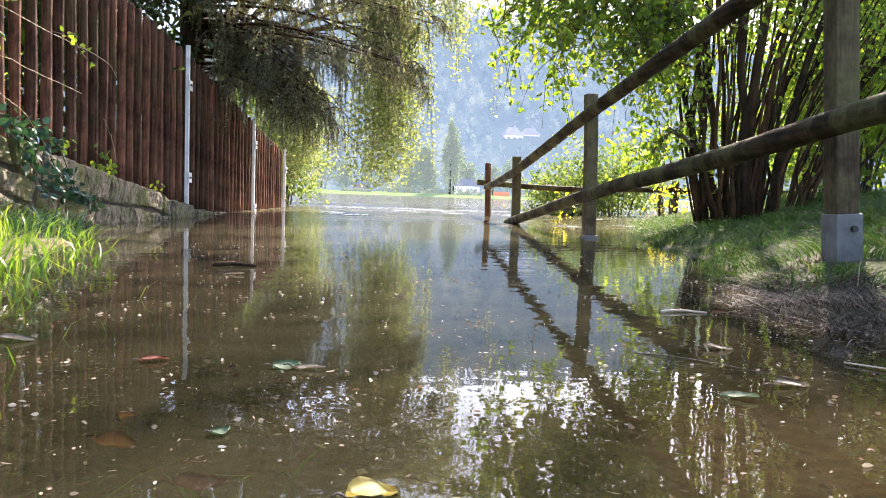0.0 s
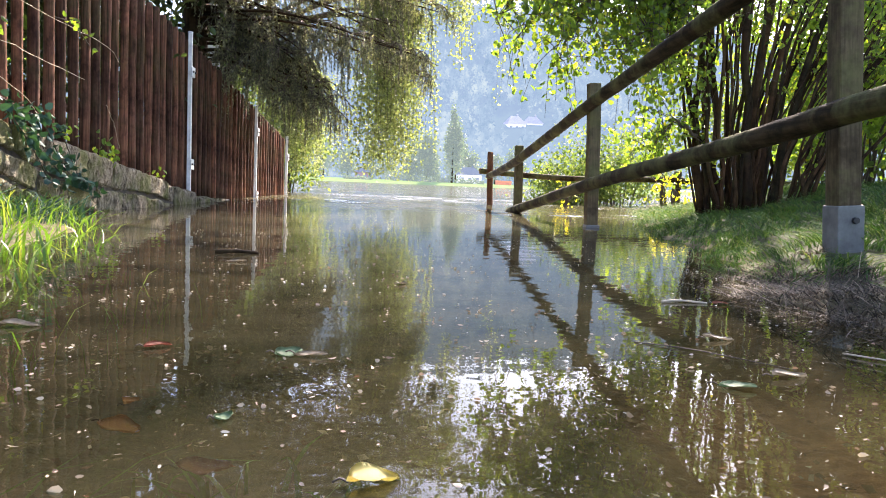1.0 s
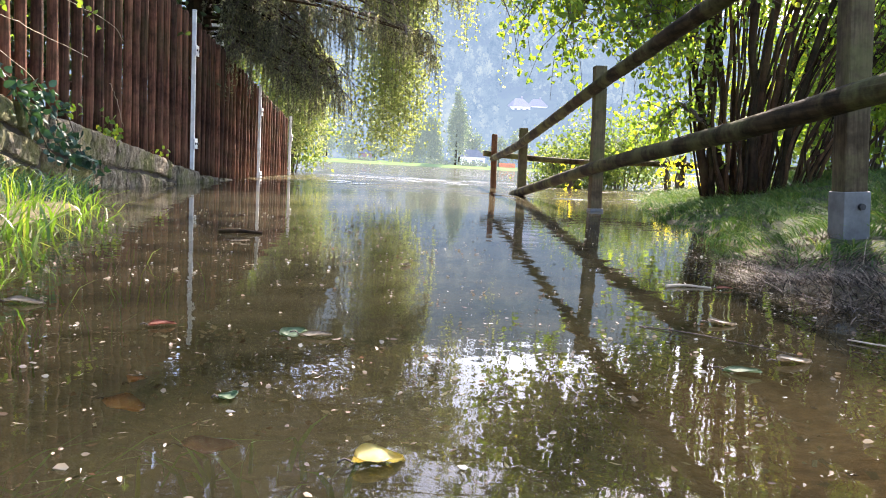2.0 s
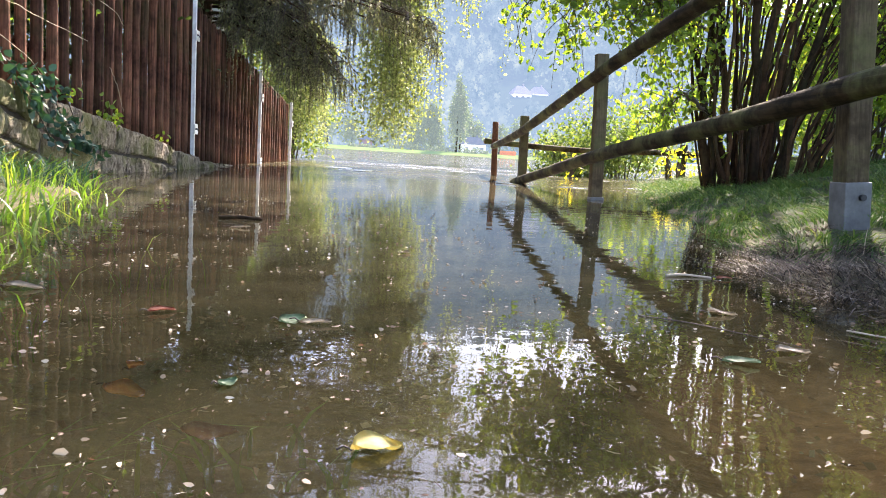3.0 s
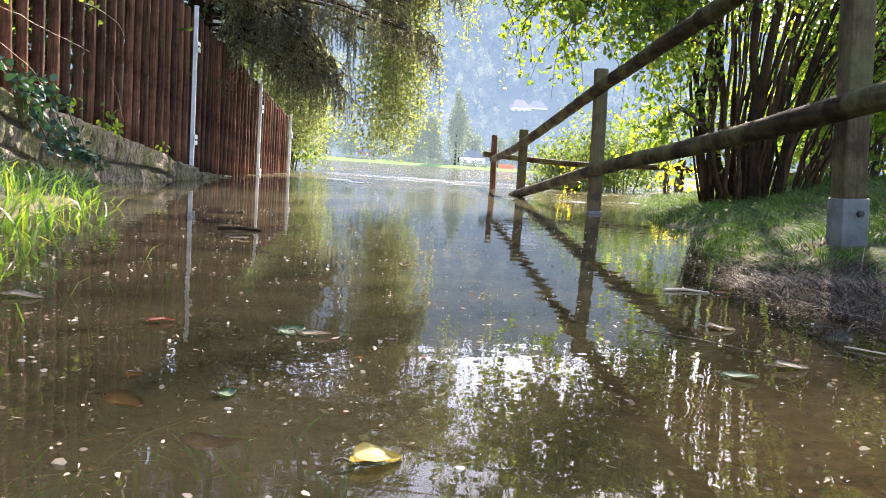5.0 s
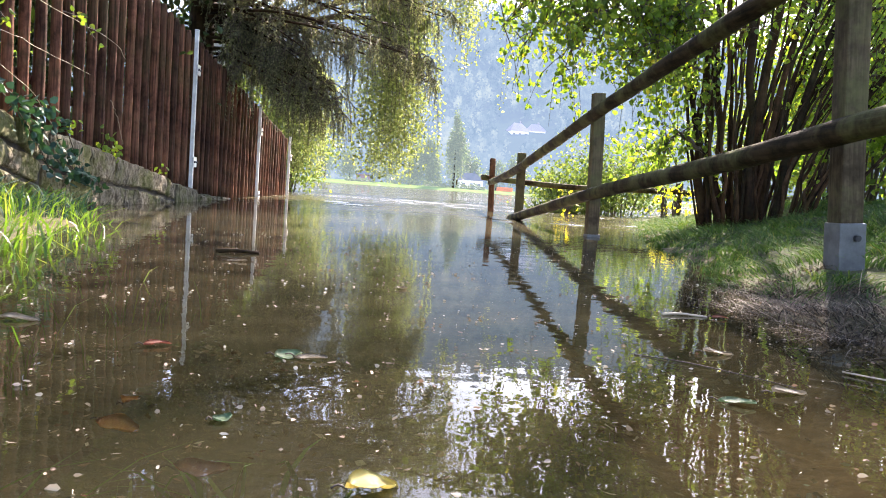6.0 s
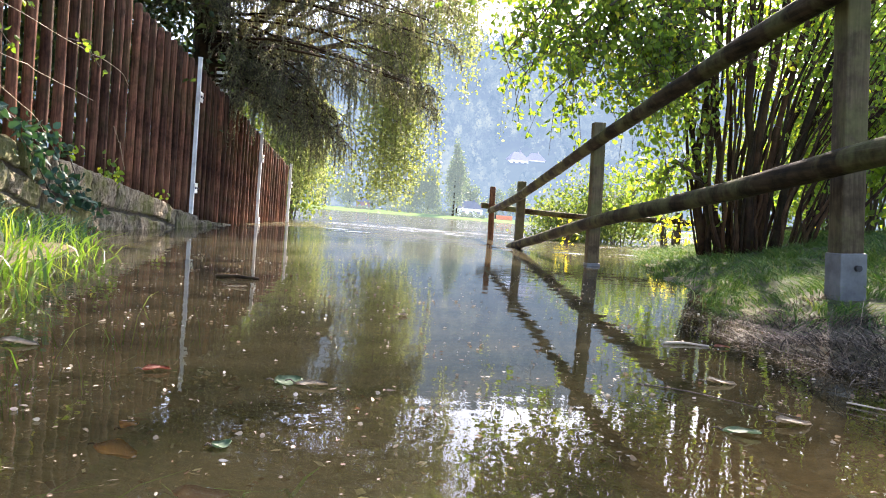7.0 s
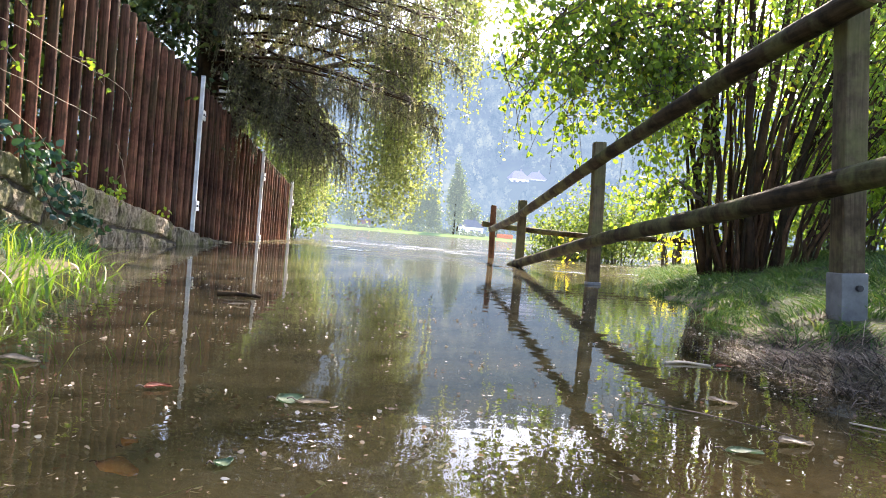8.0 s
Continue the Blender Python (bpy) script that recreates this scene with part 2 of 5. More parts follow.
def water_material():
    """Brown flood water: mirror by angle over a half clear, silty body; livelier where the current runs."""
    m, nt, b = nodes_of("silty_flood_water")
    nt.nodes.remove(b)
    geo = nt.nodes.new("ShaderNodeNewGeometry")
    sep = nt.nodes.new("ShaderNodeSeparateXYZ")
    nt.links.new(geo.outputs["Position"], sep.inputs[0])

    def rise(a, bb, lo, hi):
        r = nt.nodes.new("ShaderNodeMapRange")
        r.interpolation_type = "SMOOTHSTEP"
        for k, v in zip(("From Min", "From Max", "To Min", "To Max"), (a, bb, lo, hi)):
            r.inputs[k].default_value = v
        nt.links.new(sep.outputs["Y"], r.inputs["Value"])
        return r.outputs[0]

    n1 = noise_tex(nt, 16.0, 2, 0.5, (1.0, 1.0, 1))
    n2 = noise_tex(nt, 4.0, 2, 0.5, (1.0, 1.4, 1))
    h = nt.nodes.new("ShaderNodeMath")
    h.operation = "ADD"
    small = nt.nodes.new("ShaderNodeMath")
    small.operation = "MULTIPLY"
    small.inputs[1].default_value = 0.22
    nt.links.new(n1, small.inputs[0])
    nt.links.new(small.outputs[0], h.inputs[0])
    nt.links.new(n2, h.inputs[1])
    calm = nt.nodes.new("ShaderNodeBump")
    calm.inputs["Distance"].default_value = 0.0013
    calm.inputs["Strength"].default_value = 1.0
    nt.links.new(h.outputs[0], calm.inputs["Height"])
    n3 = noise_tex(nt, 1.5, 4, 0.6, (0.45, 1.7, 1))
    gust = ramp(nt, noise_tex(nt, 0.30, 4, 0.65, (0.12, 1.0, 1)), [(0.42, (0.10, 0.10, 0.10)), (0.60, (1, 1, 1))])
    streak = nt.nodes.new("ShaderNodeMath")
    streak.operation = "MULTIPLY"
    nt.links.new(gust, streak.inputs[0])
    nt.links.new(rise(9.0, 16.0, 0.0, 1.0), streak.inputs[1])
    run = nt.nodes.new("ShaderNodeBump")
    nt.links.new(streak.outputs[0], run.inputs["Strength"])
    run.inputs["Distance"].default_value = 0.08
    nt.links.new(n3, run.inputs["Height"])
    nt.links.new(calm.outputs[0], run.inputs["Normal"])
    nrm = run.outputs[0]
    clear = nt.nodes.new("ShaderNodeBsdfTransparent")
    clear.inputs[0].default_value = (0.80, 0.76, 0.46, 1)
    silt = nt.nodes.new("ShaderNodeBsdfDiffuse")
    silt.inputs[0].default_value = (0.150, 0.134, 0.085, 1)
    body = nt.nodes.new("ShaderNodeMixShader")
    nt.links.new(rise(0.7, 8.0, 0.09, 0.85), body.inputs[0])
    nt.links.new(clear.outputs[0], body.inputs[1])
    nt.links.new(silt.outputs[0], body.inputs[2])
    gl = nt.nodes.new("ShaderNodeBsdfGlossy")
    nt.links.new(rise(8.0, 40.0, 0.012, 0.06), gl.inputs["Roughness"])
    nt.links.new(nrm, gl.inputs["Normal"])
    fr = nt.nodes.new("ShaderNodeFresnel")
    fr.inputs[0].default_value = 1.33
    nt.links.new(nrm, fr.inputs["Normal"])
    top = nt.nodes.new("ShaderNodeMixShader")
    nt.links.new(fr.outputs[0], top.inputs[0])
    nt.links.new(body.outputs[0], top.inputs[1])
    nt.links.new(gl.outputs[0], top.inputs[2])
    nt.links.new(top.outputs[0], nt.nodes["Material Output"].inputs[0])
    return m


M_WATER = water_material()


# ---------------------------------------------------------------- building helpers
def arrays_to_mesh(name, verts, faces, material, smooth=False):
    """verts n x 3, faces m x 3 or m x 4 (numpy) to a mesh."""
    verts = np.asarray(verts, dtype=np.float32)
    faces = np.asarray(faces, dtype=np.int32)
    me = bpy.data.meshes.new(name)
    k = faces.shape[1]
    me.vertices.add(len(verts))
    me.vertices.foreach_set("co", verts.ravel())
    me.loops.add(faces.size)
    me.loops.foreach_set("vertex_index", faces.ravel())
    me.polygons.add(len(faces))
    me.polygons.foreach_set("loop_start", np.arange(0, faces.size, k, dtype=np.int32))
    me.polygons.foreach_set("loop_total", np.full(len(faces), k, dtype=np.int32))
    if smooth:
        me.polygons.foreach_set("use_smooth", np.ones(len(faces), dtype=bool))
    me.update(calc_edges=True)
    me.materials.append(material)
    return me


def put(name, me, parent=None, m=None, label=""):
    ob = new(name, me)
    if parent:
        ob.parent = parent
    if m is not None:
        ob.matrix_basis = m
    if label:
        ob["label"] = label
    return ob


def part(name, bm, material, parent=None, label="", m=None, smooth=False):
    me = bpy.data.meshes.new(name)
    if smooth:
        for f in bm.faces:
            f.smooth = True
    bm.normal_update()
    bm.to_mesh(me)
    bm.free()
    me.materials.append(material)
    return put(name, me, parent, m, label)


def empty(name, x=0, y=0, z=0):
    e = new(name)
    e.location = (x, y, z)
    e.empty_display_size = 0.1
    return e


def tube(points, radii, sides=8, wob=0.0):
    """Verts and quads of a tapered tube along points; ends are closed by shrinking rings."""
    P = np.asarray(points, float)
    R = np.asarray(radii, float)
    d = np.gradient(P, axis=0)
    d /= np.linalg.norm(d, axis=1)[:, None] + 1e-9
    ref = np.array([0.0, 0.0, 1.0]) if abs(d[:, 2]).mean() < 0.8 else np.array([1.0, 0.0, 0.0])
    u = np.cross(d, ref)
    u /= np.linalg.norm(u, axis=1)[:, None] + 1e-9
    v = np.cross(d, u)
    P = np.vstack([P[:1], P, P[-1:]])
    R = np.concatenate([[R[0] * 0.02], R, [R[-1] * 0.02]])
    u = np.vstack([u[:1], u, u[-1:]])
    v = np.vstack([v[:1], v, v[-1:]])
    a = np.linspace(0, 2 * np.pi, sides, endpoint=False)
    k = len(P)
    rr = R[:, None] * (1 + wob * np.random.uniform(-1, 1, (k, sides)))
    V = P[:, None, :] + rr[:, :, None] * (np.cos(a)[None, :, None] * u[:, None, :] + np.sin(a)[None, :, None] * v[:, None, :])
    i = np.arange(k - 1)[:, None] * sides
    j = np.arange(sides)[None, :]
    j2 = (j + 1) % sides
    F = np.stack([i + j, i + j2, i + sides + j2, i + sides + j], -1).reshape(-1, 4)
    return V.reshape(-1, 3), F


def tubes_mesh(name, items, material, smooth=True):
    """One mesh of many tubes: items of (points, radii, sides, wobble)."""
    vs, fs, n = [], [], 0
    for pts, rad, sides, wob in items:
        v, f = tube(pts, rad, sides, wob)
        vs.append(v)
        fs.append(f + n)
        n += len(v)
    return arrays_to_mesh(name, np.vstack(vs), np.vstack(fs), material, smooth)


def unit(a):
    return a / (np.linalg.norm(a, axis=-1, keepdims=True) + 1e-9)


def oval_leaf_mesh(name, base, along, length, width, material, fold=0.2):
    """Ovate leaves with a drooping tip, folded along the midrib: six corners each."""
    n = len(base)
    along = unit(along)
    side = unit(np.cross(along, np.random.normal(size=(n, 3))))
    up = np.cross(side, along)
    L = np.broadcast_to(length, (n,))[:, None]
    W = np.broadcast_to(width, (n,))[:, None]
    low, high = base + along * L * 0.25, base + along * L * 0.65
    tip = base + along * L - up * W * 0.2
    V = np.stack([base, low + side * W * 0.46 + up * W * fold, high + side * W * 0.40 + up * W * fold * 0.7, tip, high - side * W * 0.40 + up * W * fold * 0.7, low - side * W * 0.46 + up * W * fold], 1).reshape(-1, 3)
    o = np.arange(n)[:, None] * 6
    F = np.stack([np.hstack([o + a, o + b, o + c, o + d]) for a, b, c, d in ((0, 1, 2, 3), (0, 3, 4, 5))], 1).reshape(-1, 4)
    return arrays_to_mesh(name, V, F, material)


def leaf_mesh(name, base, along, length, width, material, fold=0.25):
    """Folded leaves: base points n x 3, direction n x 3, lengths and widths n."""
    n = len(base)
    along = unit(along)
    side = unit(np.cross(along, np.random.normal(size=(n, 3))))
    up = np.cross(side, along)
    L = np.broadcast_to(length, (n,))[:, None]
    W = np.broadcast_to(width, (n,))[:, None]
    mid = base + along * L * 0.42
    V = np.stack([base, mid + side * W * 0.5 + up * W * fold, base + along * L, mid - side * W * 0.5 + up * W * fold], 1).reshape(-1, 3)
    o = np.arange(n)[:, None] * 4
    F = np.stack([np.hstack([o, o + 1, o + 2]), np.hstack([o, o + 2, o + 3])], 1).reshape(-1, 3)
    return arrays_to_mesh(name, V, F, material)


def blade_mesh(name, base, lean, length, width, material, rise=1.0):
    """Bent grass blades of three joints: base n x 3, lean n x 3 (sideways bend), length and width n."""
    n = len(base)
    L = np.broadcast_to(length, (n,))[:, None]
    W = np.broadcast_to(width, (n,))[:, None]
    side = unit(np.cross(np.random.normal(size=(n, 3)) * np.array([1, 1, 0.05]), np.array([0, 0, 1.0])))
    up = np.array([0, 0, rise])
    p1 = base + (up * 0.55 + lean * 0.2) * L
    p2 = base + (up * 0.85 + lean * 0.62) * L
    p3 = base + (up * 0.90 + lean * 1.15) * L
    V = np.stack([base - side * W / 2, base + side * W / 2, p1 + side * W * 0.45, p1 - side * W * 0.45, p2 + side * W * 0.3, p2 - side * W * 0.3, p3], 1).reshape(-1, 3)
    o = np.arange(n)[:, None] * 7
    tri = [(0, 1, 2), (0, 2, 3), (3, 2, 4), (3, 4, 5), (5, 4, 6)]
    F = np.stack([np.hstack([o + a, o + b, o + c]) for a, b, c in tri], 1).reshape(-1, 3)
    return arrays_to_mesh(name, V, F, material)


def path_points(keys, n, jitter=0.0):
    """A smooth curve through keys (Catmull-Rom), n points."""
    K = np.asarray(keys, float)
    K = np.vstack([2 * K[0] - K[1], K, 2 * K[-1] - K[-2]])
    s = np.linspace(0, len(K) - 3 - 1e-6, n)
    i = s.astype(int)
    t = (s - i)[:, None]
    a, b, c, d = K[i], K[i + 1], K[i + 2], K[i + 3]
    P = 0.5 * (2 * b + (c - a) * t + (2 * a - 5 * b + 4 * c - d) * t ** 2 + (3 * b - a - 3 * c + d) * t ** 3)
    if jitter:
        P[1:-1] += np.random.normal(scale=jitter, size=P[1:-1].shape)
    return P


def box_bm(sx, sy, sz, bevel=0.0, seg=1, centre=(0, 0, 0)):
    bm = bmesh.new()
    bmesh.ops.create_cube(bm, size=1.0, matrix=Matrix.Translation(centre) @ Matrix.Diagonal((sx, sy, sz, 1)))
    if bevel:
        bmesh.ops.bevel(bm, geom=bm.edges[:], offset=bevel, segments=seg, affect="EDGES", profile=0.5)
    return bm


# ---------------------------------------------------------------- ground and water
def smooth01(a, lo, hi):
    t = np.clip((a - lo) / (hi - lo), 0, 1)
    return t * t * (3 - 2 * t)


SHORE_R = ((-3.0, 0.75), (0.5, 0.84), (1.24, 0.93), (1.84, 1.01), (2.55, 1.10), (3.10, 1.30), (4.14, 1.62), (5.40, 1.90), (6.6, 2.25), (8.5, 2.9), (11.5, 3.9), (17.0, 6.0), (22.0, 9.0), (30.0, 30.0), (60.0, 120.0))
SHORE_L = ((-3.0, -0.70), (0.5, -0.72), (1.89, -0.86), (2.56, -0.96), (3.23, -1.10), (3.9, -1.30), (4.6, -1.60), (6.0, -1.95), (13.0, -1.6), (16.0, -1.3), (20.0, -3.0), (30.0, -30.0), (60.0, -120.0))


def ground_height(x, y):
    ys, xs = zip(*SHORE_R)
    sr = np.interp(y, ys, xs)
    ys, xs = zip(*SHORE_L)
    sl = np.interp(y, ys, xs)
    bed = -0.045 - 0.040 * np.clip(y, -1, 40) + 0.10 * smooth01(-y, 0.0, 2.0) + 0.2 * smooth01(-y, 2, 8)
    dr = x - sr
    dl = sl - x
    right = -0.02 + 0.05 * dr + 0.085 * smooth01(dr, 0.0, 0.8) + 0.235 * smooth01(dr, 0.7, 2.4) + 0.4 * smooth01(dr, 3, 30)
    left = -0.02 + 0.05 * dl + 0.10 * smooth01(dl, 0.0, 0.9) + 0.35 * smooth01(dl, 1.0, 2.0)
    z = np.where(dr > -0.25, bed + (right - bed) * smooth01(dr, -0.25, 0.12), bed)
    z = np.where(dl > -0.25, bed + (left - bed) * smooth01(dl, -0.25, 0.12), z)
    far = smooth01(y, 20, 34)
    z = z * (1 - far) + far * (-1.6)
    bank = smooth01(y, 186, 200)
    z = z * (1 - bank) + bank * (0.40 + 0.01 * np.clip(y - 200, 0, 80))
    bumps = 0.010 * np.sin(7.3 * x + 1.7 * np.sin(3.1 * y)) + 0.008 * np.sin(11.0 * y + 2.3 * np.sin(5.0 * x)) + 0.006 * np.sin(23 * x + 17 * y)
    return z + bumps * (1 - smooth01(np.abs(x) + np.abs(y) * 0.3, 4, 14))


def axis_steps(lo, hi, fine_lo, fine_hi, step, grow=1.22):
    a = list(np.arange(fine_lo, fine_hi, step))
    s, v = step, a[-1]
    while v < hi:
        s *= grow
        v += min(s, 60)
        a.append(min(v, hi))
    s, v = step, a[0]
    while v > lo:
        s *= grow
        v -= min(s, 60)
        a.insert(0, max(v, lo))
    return np.array(a)


def grid_mesh(name, xs, ys, zfun, material, smooth=True):
    X, Y = np.meshgrid(xs, ys)
    Z = zfun(X, Y)
    V = np.stack([X, Y, Z], -1).reshape(-1, 3)
    nx, ny = len(xs), len(ys)
    i = np.arange(ny - 1)[:, None] * nx
    j = np.arange(nx - 1)[None, :]
    F = np.stack([i + j, i + j + 1, i + nx + j + 1, i + nx + j], -1).reshape(-1, 4)
    return arrays_to_mesh(name, V, F, material, smooth)


ground = put("ground", grid_mesh("ground", axis_steps(-1500, 1500, -3, 5, 0.07), axis_steps(-300, 3000, -2, 9, 0.07), ground_height, M_GROUND))
tagged(ground, "muddy brown ground sheet under and beside the flood", "ground", kind="structure")
def water_height(x, y):
    """Flat by the path; short choppy waves where the current runs past the posts, patchy and soon too fine to see."""
    zone = smooth01(y, 6.9, 9.0) * (1 - 0.5 * smooth01(y, 18, 26)) * (1 - smooth01(y, 26, 34)) * (1 - smooth01(np.abs(x - 1.5), 6, 10))
    patchy = 0.35 + 0.65 * smooth01(np.sin(x * 0.9 + 1.3 * np.sin(y * 0.55)) * np.cos(y * 0.8 + 0.9 * np.sin(x * 0.7)), -0.5, 0.6)
    z = 0
    for k, (kx, ky, a) in enumerate(((1.5, 13.0, 0.5), (-3.5, 17.0, 0.4), (5.0, 9.0, 0.5), (2.0, 22.0, 0.28), (-7.0, 11.0, 0.35), (8.5, 16.0, 0.25), (0.6, 6.5, 0.6))):
        z = z + a * np.sin(kx * x + ky * y + 1.7 * k + 1.2 * np.sin(0.8 * x + 1.1 * y + k))
    return 0.008 * zone * patchy * z


water = put("water", grid_mesh("water", axis_steps(-900, 900, -3.0, 6.0, 0.09), np.concatenate([np.array([-1.5, 2.0, 5.0]), axis_steps(6.9, 199, 7.0, 16.0, 0.055, 1.06)]), water_height, M_WATER))
tagged(water, "still brown flood water that mirrors trees and sky", "water", kind="structure")


# ---------------------------------------------------------------- hill and far bank
def hill_height(x, y):
    ridge = 190 + 22 * np.sin(x * 0.006 + 0.8) + 12 * np.sin(x * 0.017 + 2.0)
    return 1.0 + ridge * smooth01(y + 25 * np.sin(x * 0.012), 250, 1000)


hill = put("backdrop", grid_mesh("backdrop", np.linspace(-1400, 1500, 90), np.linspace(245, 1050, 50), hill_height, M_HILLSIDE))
tagged(hill, "steep wooded hillside across the river in blue haze", "hillside", kind="structure")


# each tree of the far wood is a loose bunch of leaf clumps on a narrow or round crown
hn, per = 4000, 70
hx = np.random.uniform(-380, 640, hn)
hy = 262 + 640 * np.random.rand(hn) ** 1.3
gap = (hy < 436) & (np.abs(hx - 81 * hy / 417) < 18) & (hy > 330)
hx, hy = hx[~gap], hy[~gap]
hn = len(hx)
top = np.random.uniform(8, 19, hn)
u = np.random.rand(hn, per)
rad = (1 - u ** 1.6) * np.random.uniform(2.2, 5.0, (hn, 1)) + 0.5
ang = np.random.uniform(0, 6.283, (hn, per))
cloud = np.stack([hx[:, None] + rad * np.cos(ang), hy[:, None] + rad * np.sin(ang), hill_height(hx, hy)[:, None] + u * top[:, None]], -1).reshape(-1, 3)
cs = np.random.uniform(1.1, 2.4, len(cloud))
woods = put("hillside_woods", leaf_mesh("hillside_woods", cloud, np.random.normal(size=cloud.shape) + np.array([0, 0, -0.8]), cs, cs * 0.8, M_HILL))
tagged(woods, "distant mixed woodland crowns covering the hazy hillside", "woods", kind="stuff")

lawn = put("far_lawn", grid_mesh("far_lawn", np.linspace(-60, 110, 40), np.linspace(193, 246, 12), lambda x, y: ground_height(x, y) + 0.25, M_FARLAWN))
tagged(lawn, "sunlit mown lawn along the far river bank", "lawn", kind="structure")


def crown_points(n, rx, ry, rz, hollow=0.35, clumps=40):
    """Points bunched in clumps through an uneven ellipsoid."""
    c = np.random.normal(size=(clumps, 3))
    c = unit(c) * np.random.uniform(hollow, 1.0, (clumps, 1))
    idx = np.random.randint(0, clumps, n)
    p = c[idx] + np.random.normal(scale=0.17, size=(n, 3))
    return p * np.array([rx, ry, rz])


def far_tree(name, x, y, r, h, label, n=900, base=0.03):
    z0 = float(ground_height(np.array(x), np.array(y)))
    e = empty(name, x, y, z0)
    put("trunk", tubes_mesh("trunk", [(path_points([(0, 0, -0.2), (0.1, 0, h * 0.3), (0, 0.1, h * 0.8)], 5), np.linspace(0.035 * h * 0.6, 0.03, 5), 6, 0.05)], M_BARK), e)
    p = crown_points(n, r, r, h * (1 - base) / 2) + np.array([0, 0, h * base + h * (1 - base) / 2])
    narrow = 1 - 0.45 * np.clip(p[:, 2:] / h, 0, 1)
    p[:, :2] *= narrow
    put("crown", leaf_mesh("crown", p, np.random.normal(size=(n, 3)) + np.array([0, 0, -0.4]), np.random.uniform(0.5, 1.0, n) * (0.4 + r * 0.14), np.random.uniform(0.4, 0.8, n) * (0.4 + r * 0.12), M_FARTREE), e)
    return tagged(e, label, "tree", "trees on the far bank")


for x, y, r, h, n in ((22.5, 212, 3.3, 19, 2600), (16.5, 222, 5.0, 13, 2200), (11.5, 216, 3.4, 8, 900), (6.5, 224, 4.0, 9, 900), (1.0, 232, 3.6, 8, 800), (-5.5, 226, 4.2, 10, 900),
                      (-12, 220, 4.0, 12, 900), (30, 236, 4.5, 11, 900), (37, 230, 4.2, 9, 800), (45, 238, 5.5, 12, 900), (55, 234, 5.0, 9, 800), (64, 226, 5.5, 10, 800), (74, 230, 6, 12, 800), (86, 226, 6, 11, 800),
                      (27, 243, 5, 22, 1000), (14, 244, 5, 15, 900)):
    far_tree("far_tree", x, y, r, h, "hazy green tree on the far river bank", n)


def far_hedge(x0, x1, y, h, label):
    n = int((x1 - x0) * 60)
    e = empty("hedge", (x0 + x1) / 2, y, float(ground_height(np.array(x0), np.array(y))) + 0.2)
    p = np.random.uniform(-1, 1, (n, 3)) * np.array([(x1 - x0) / 2, 0.9, h / 2]) + np.array([0, 0, h / 2])
    p[:, 2] *= 0.75 + 0.25 * np.sin(p[:, 0] * 1.7)
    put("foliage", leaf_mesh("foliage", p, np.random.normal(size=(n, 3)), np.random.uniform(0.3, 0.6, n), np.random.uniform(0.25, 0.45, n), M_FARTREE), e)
    return tagged(e, label, "hedge", "hedges on the far bank")


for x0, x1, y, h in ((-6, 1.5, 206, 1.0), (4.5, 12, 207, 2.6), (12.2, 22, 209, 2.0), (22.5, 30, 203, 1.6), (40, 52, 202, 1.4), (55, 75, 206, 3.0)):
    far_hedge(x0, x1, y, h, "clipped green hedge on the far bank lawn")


def gabled_house(name, x, y, z, w, d, h, rh, wall_mat, roof_mat, label, cols, rows, turn=0.0):
    """A small house: walls, gable roof with overhang, windows with frames."""
    e = empty(name, x, y, z)
    e.rotation_euler = (0, 0, radians(turn))
    bm = box_bm(w, d, h, centre=(0, 0, h / 2))
    part("wall", bm, wall_mat, e)
    bm = bmesh.new()
    o = 0.07 * w
    vs = [bm.verts.new(c) for c in ((-w / 2 - o, -d / 2 - o, h), (w / 2 + o, -d / 2 - o, h), (w / 2 + o, d / 2 + o, h), (-w / 2 - o, d / 2 + o, h), (-w * 0.22, 0, h + rh), (w * 0.22, 0, h + rh))]
    for f in ((0, 1, 5, 4), (1, 2, 5), (2, 3, 4, 5), (3, 0, 4), (3, 2, 1, 0)):
        bm.faces.new([vs[i] for i in f])
    roof = part("roof", bm, roof_mat, e)
    part("chimney", box_bm(w * 0.07, w * 0.07, rh * 0.7, centre=(w * 0.15, 0, h + rh * 0.9)), roof_mat, roof)
    for r in range(rows):
        for c in range(cols):
            wx = -w / 2 + w * (c + 0.5) / cols
            wz = h * (r + 0.45) / rows
            ww, wh = w / cols * 0.42, h / rows * 0.45
            win = part("window", box_bm(ww, 0.08, wh, centre=(wx, -d / 2 - 0.02, wz)), M_PANE, e)
            part("frame", box_bm(ww * 1.15, 0.06, wh * 0.12, centre=(wx, -d / 2 - 0.05, wz - wh * 0.55)), M_WHITEWALL, win)
    return tagged(e, label, "house")


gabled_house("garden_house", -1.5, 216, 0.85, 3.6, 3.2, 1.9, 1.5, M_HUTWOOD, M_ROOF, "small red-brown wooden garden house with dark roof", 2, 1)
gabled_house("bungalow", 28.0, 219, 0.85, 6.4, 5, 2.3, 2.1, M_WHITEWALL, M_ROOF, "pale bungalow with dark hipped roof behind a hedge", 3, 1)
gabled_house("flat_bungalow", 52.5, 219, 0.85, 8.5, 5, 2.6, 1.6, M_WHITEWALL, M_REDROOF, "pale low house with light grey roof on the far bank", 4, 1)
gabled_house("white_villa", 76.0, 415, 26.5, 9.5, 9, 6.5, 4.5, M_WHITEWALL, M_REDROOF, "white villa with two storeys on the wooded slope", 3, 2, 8)
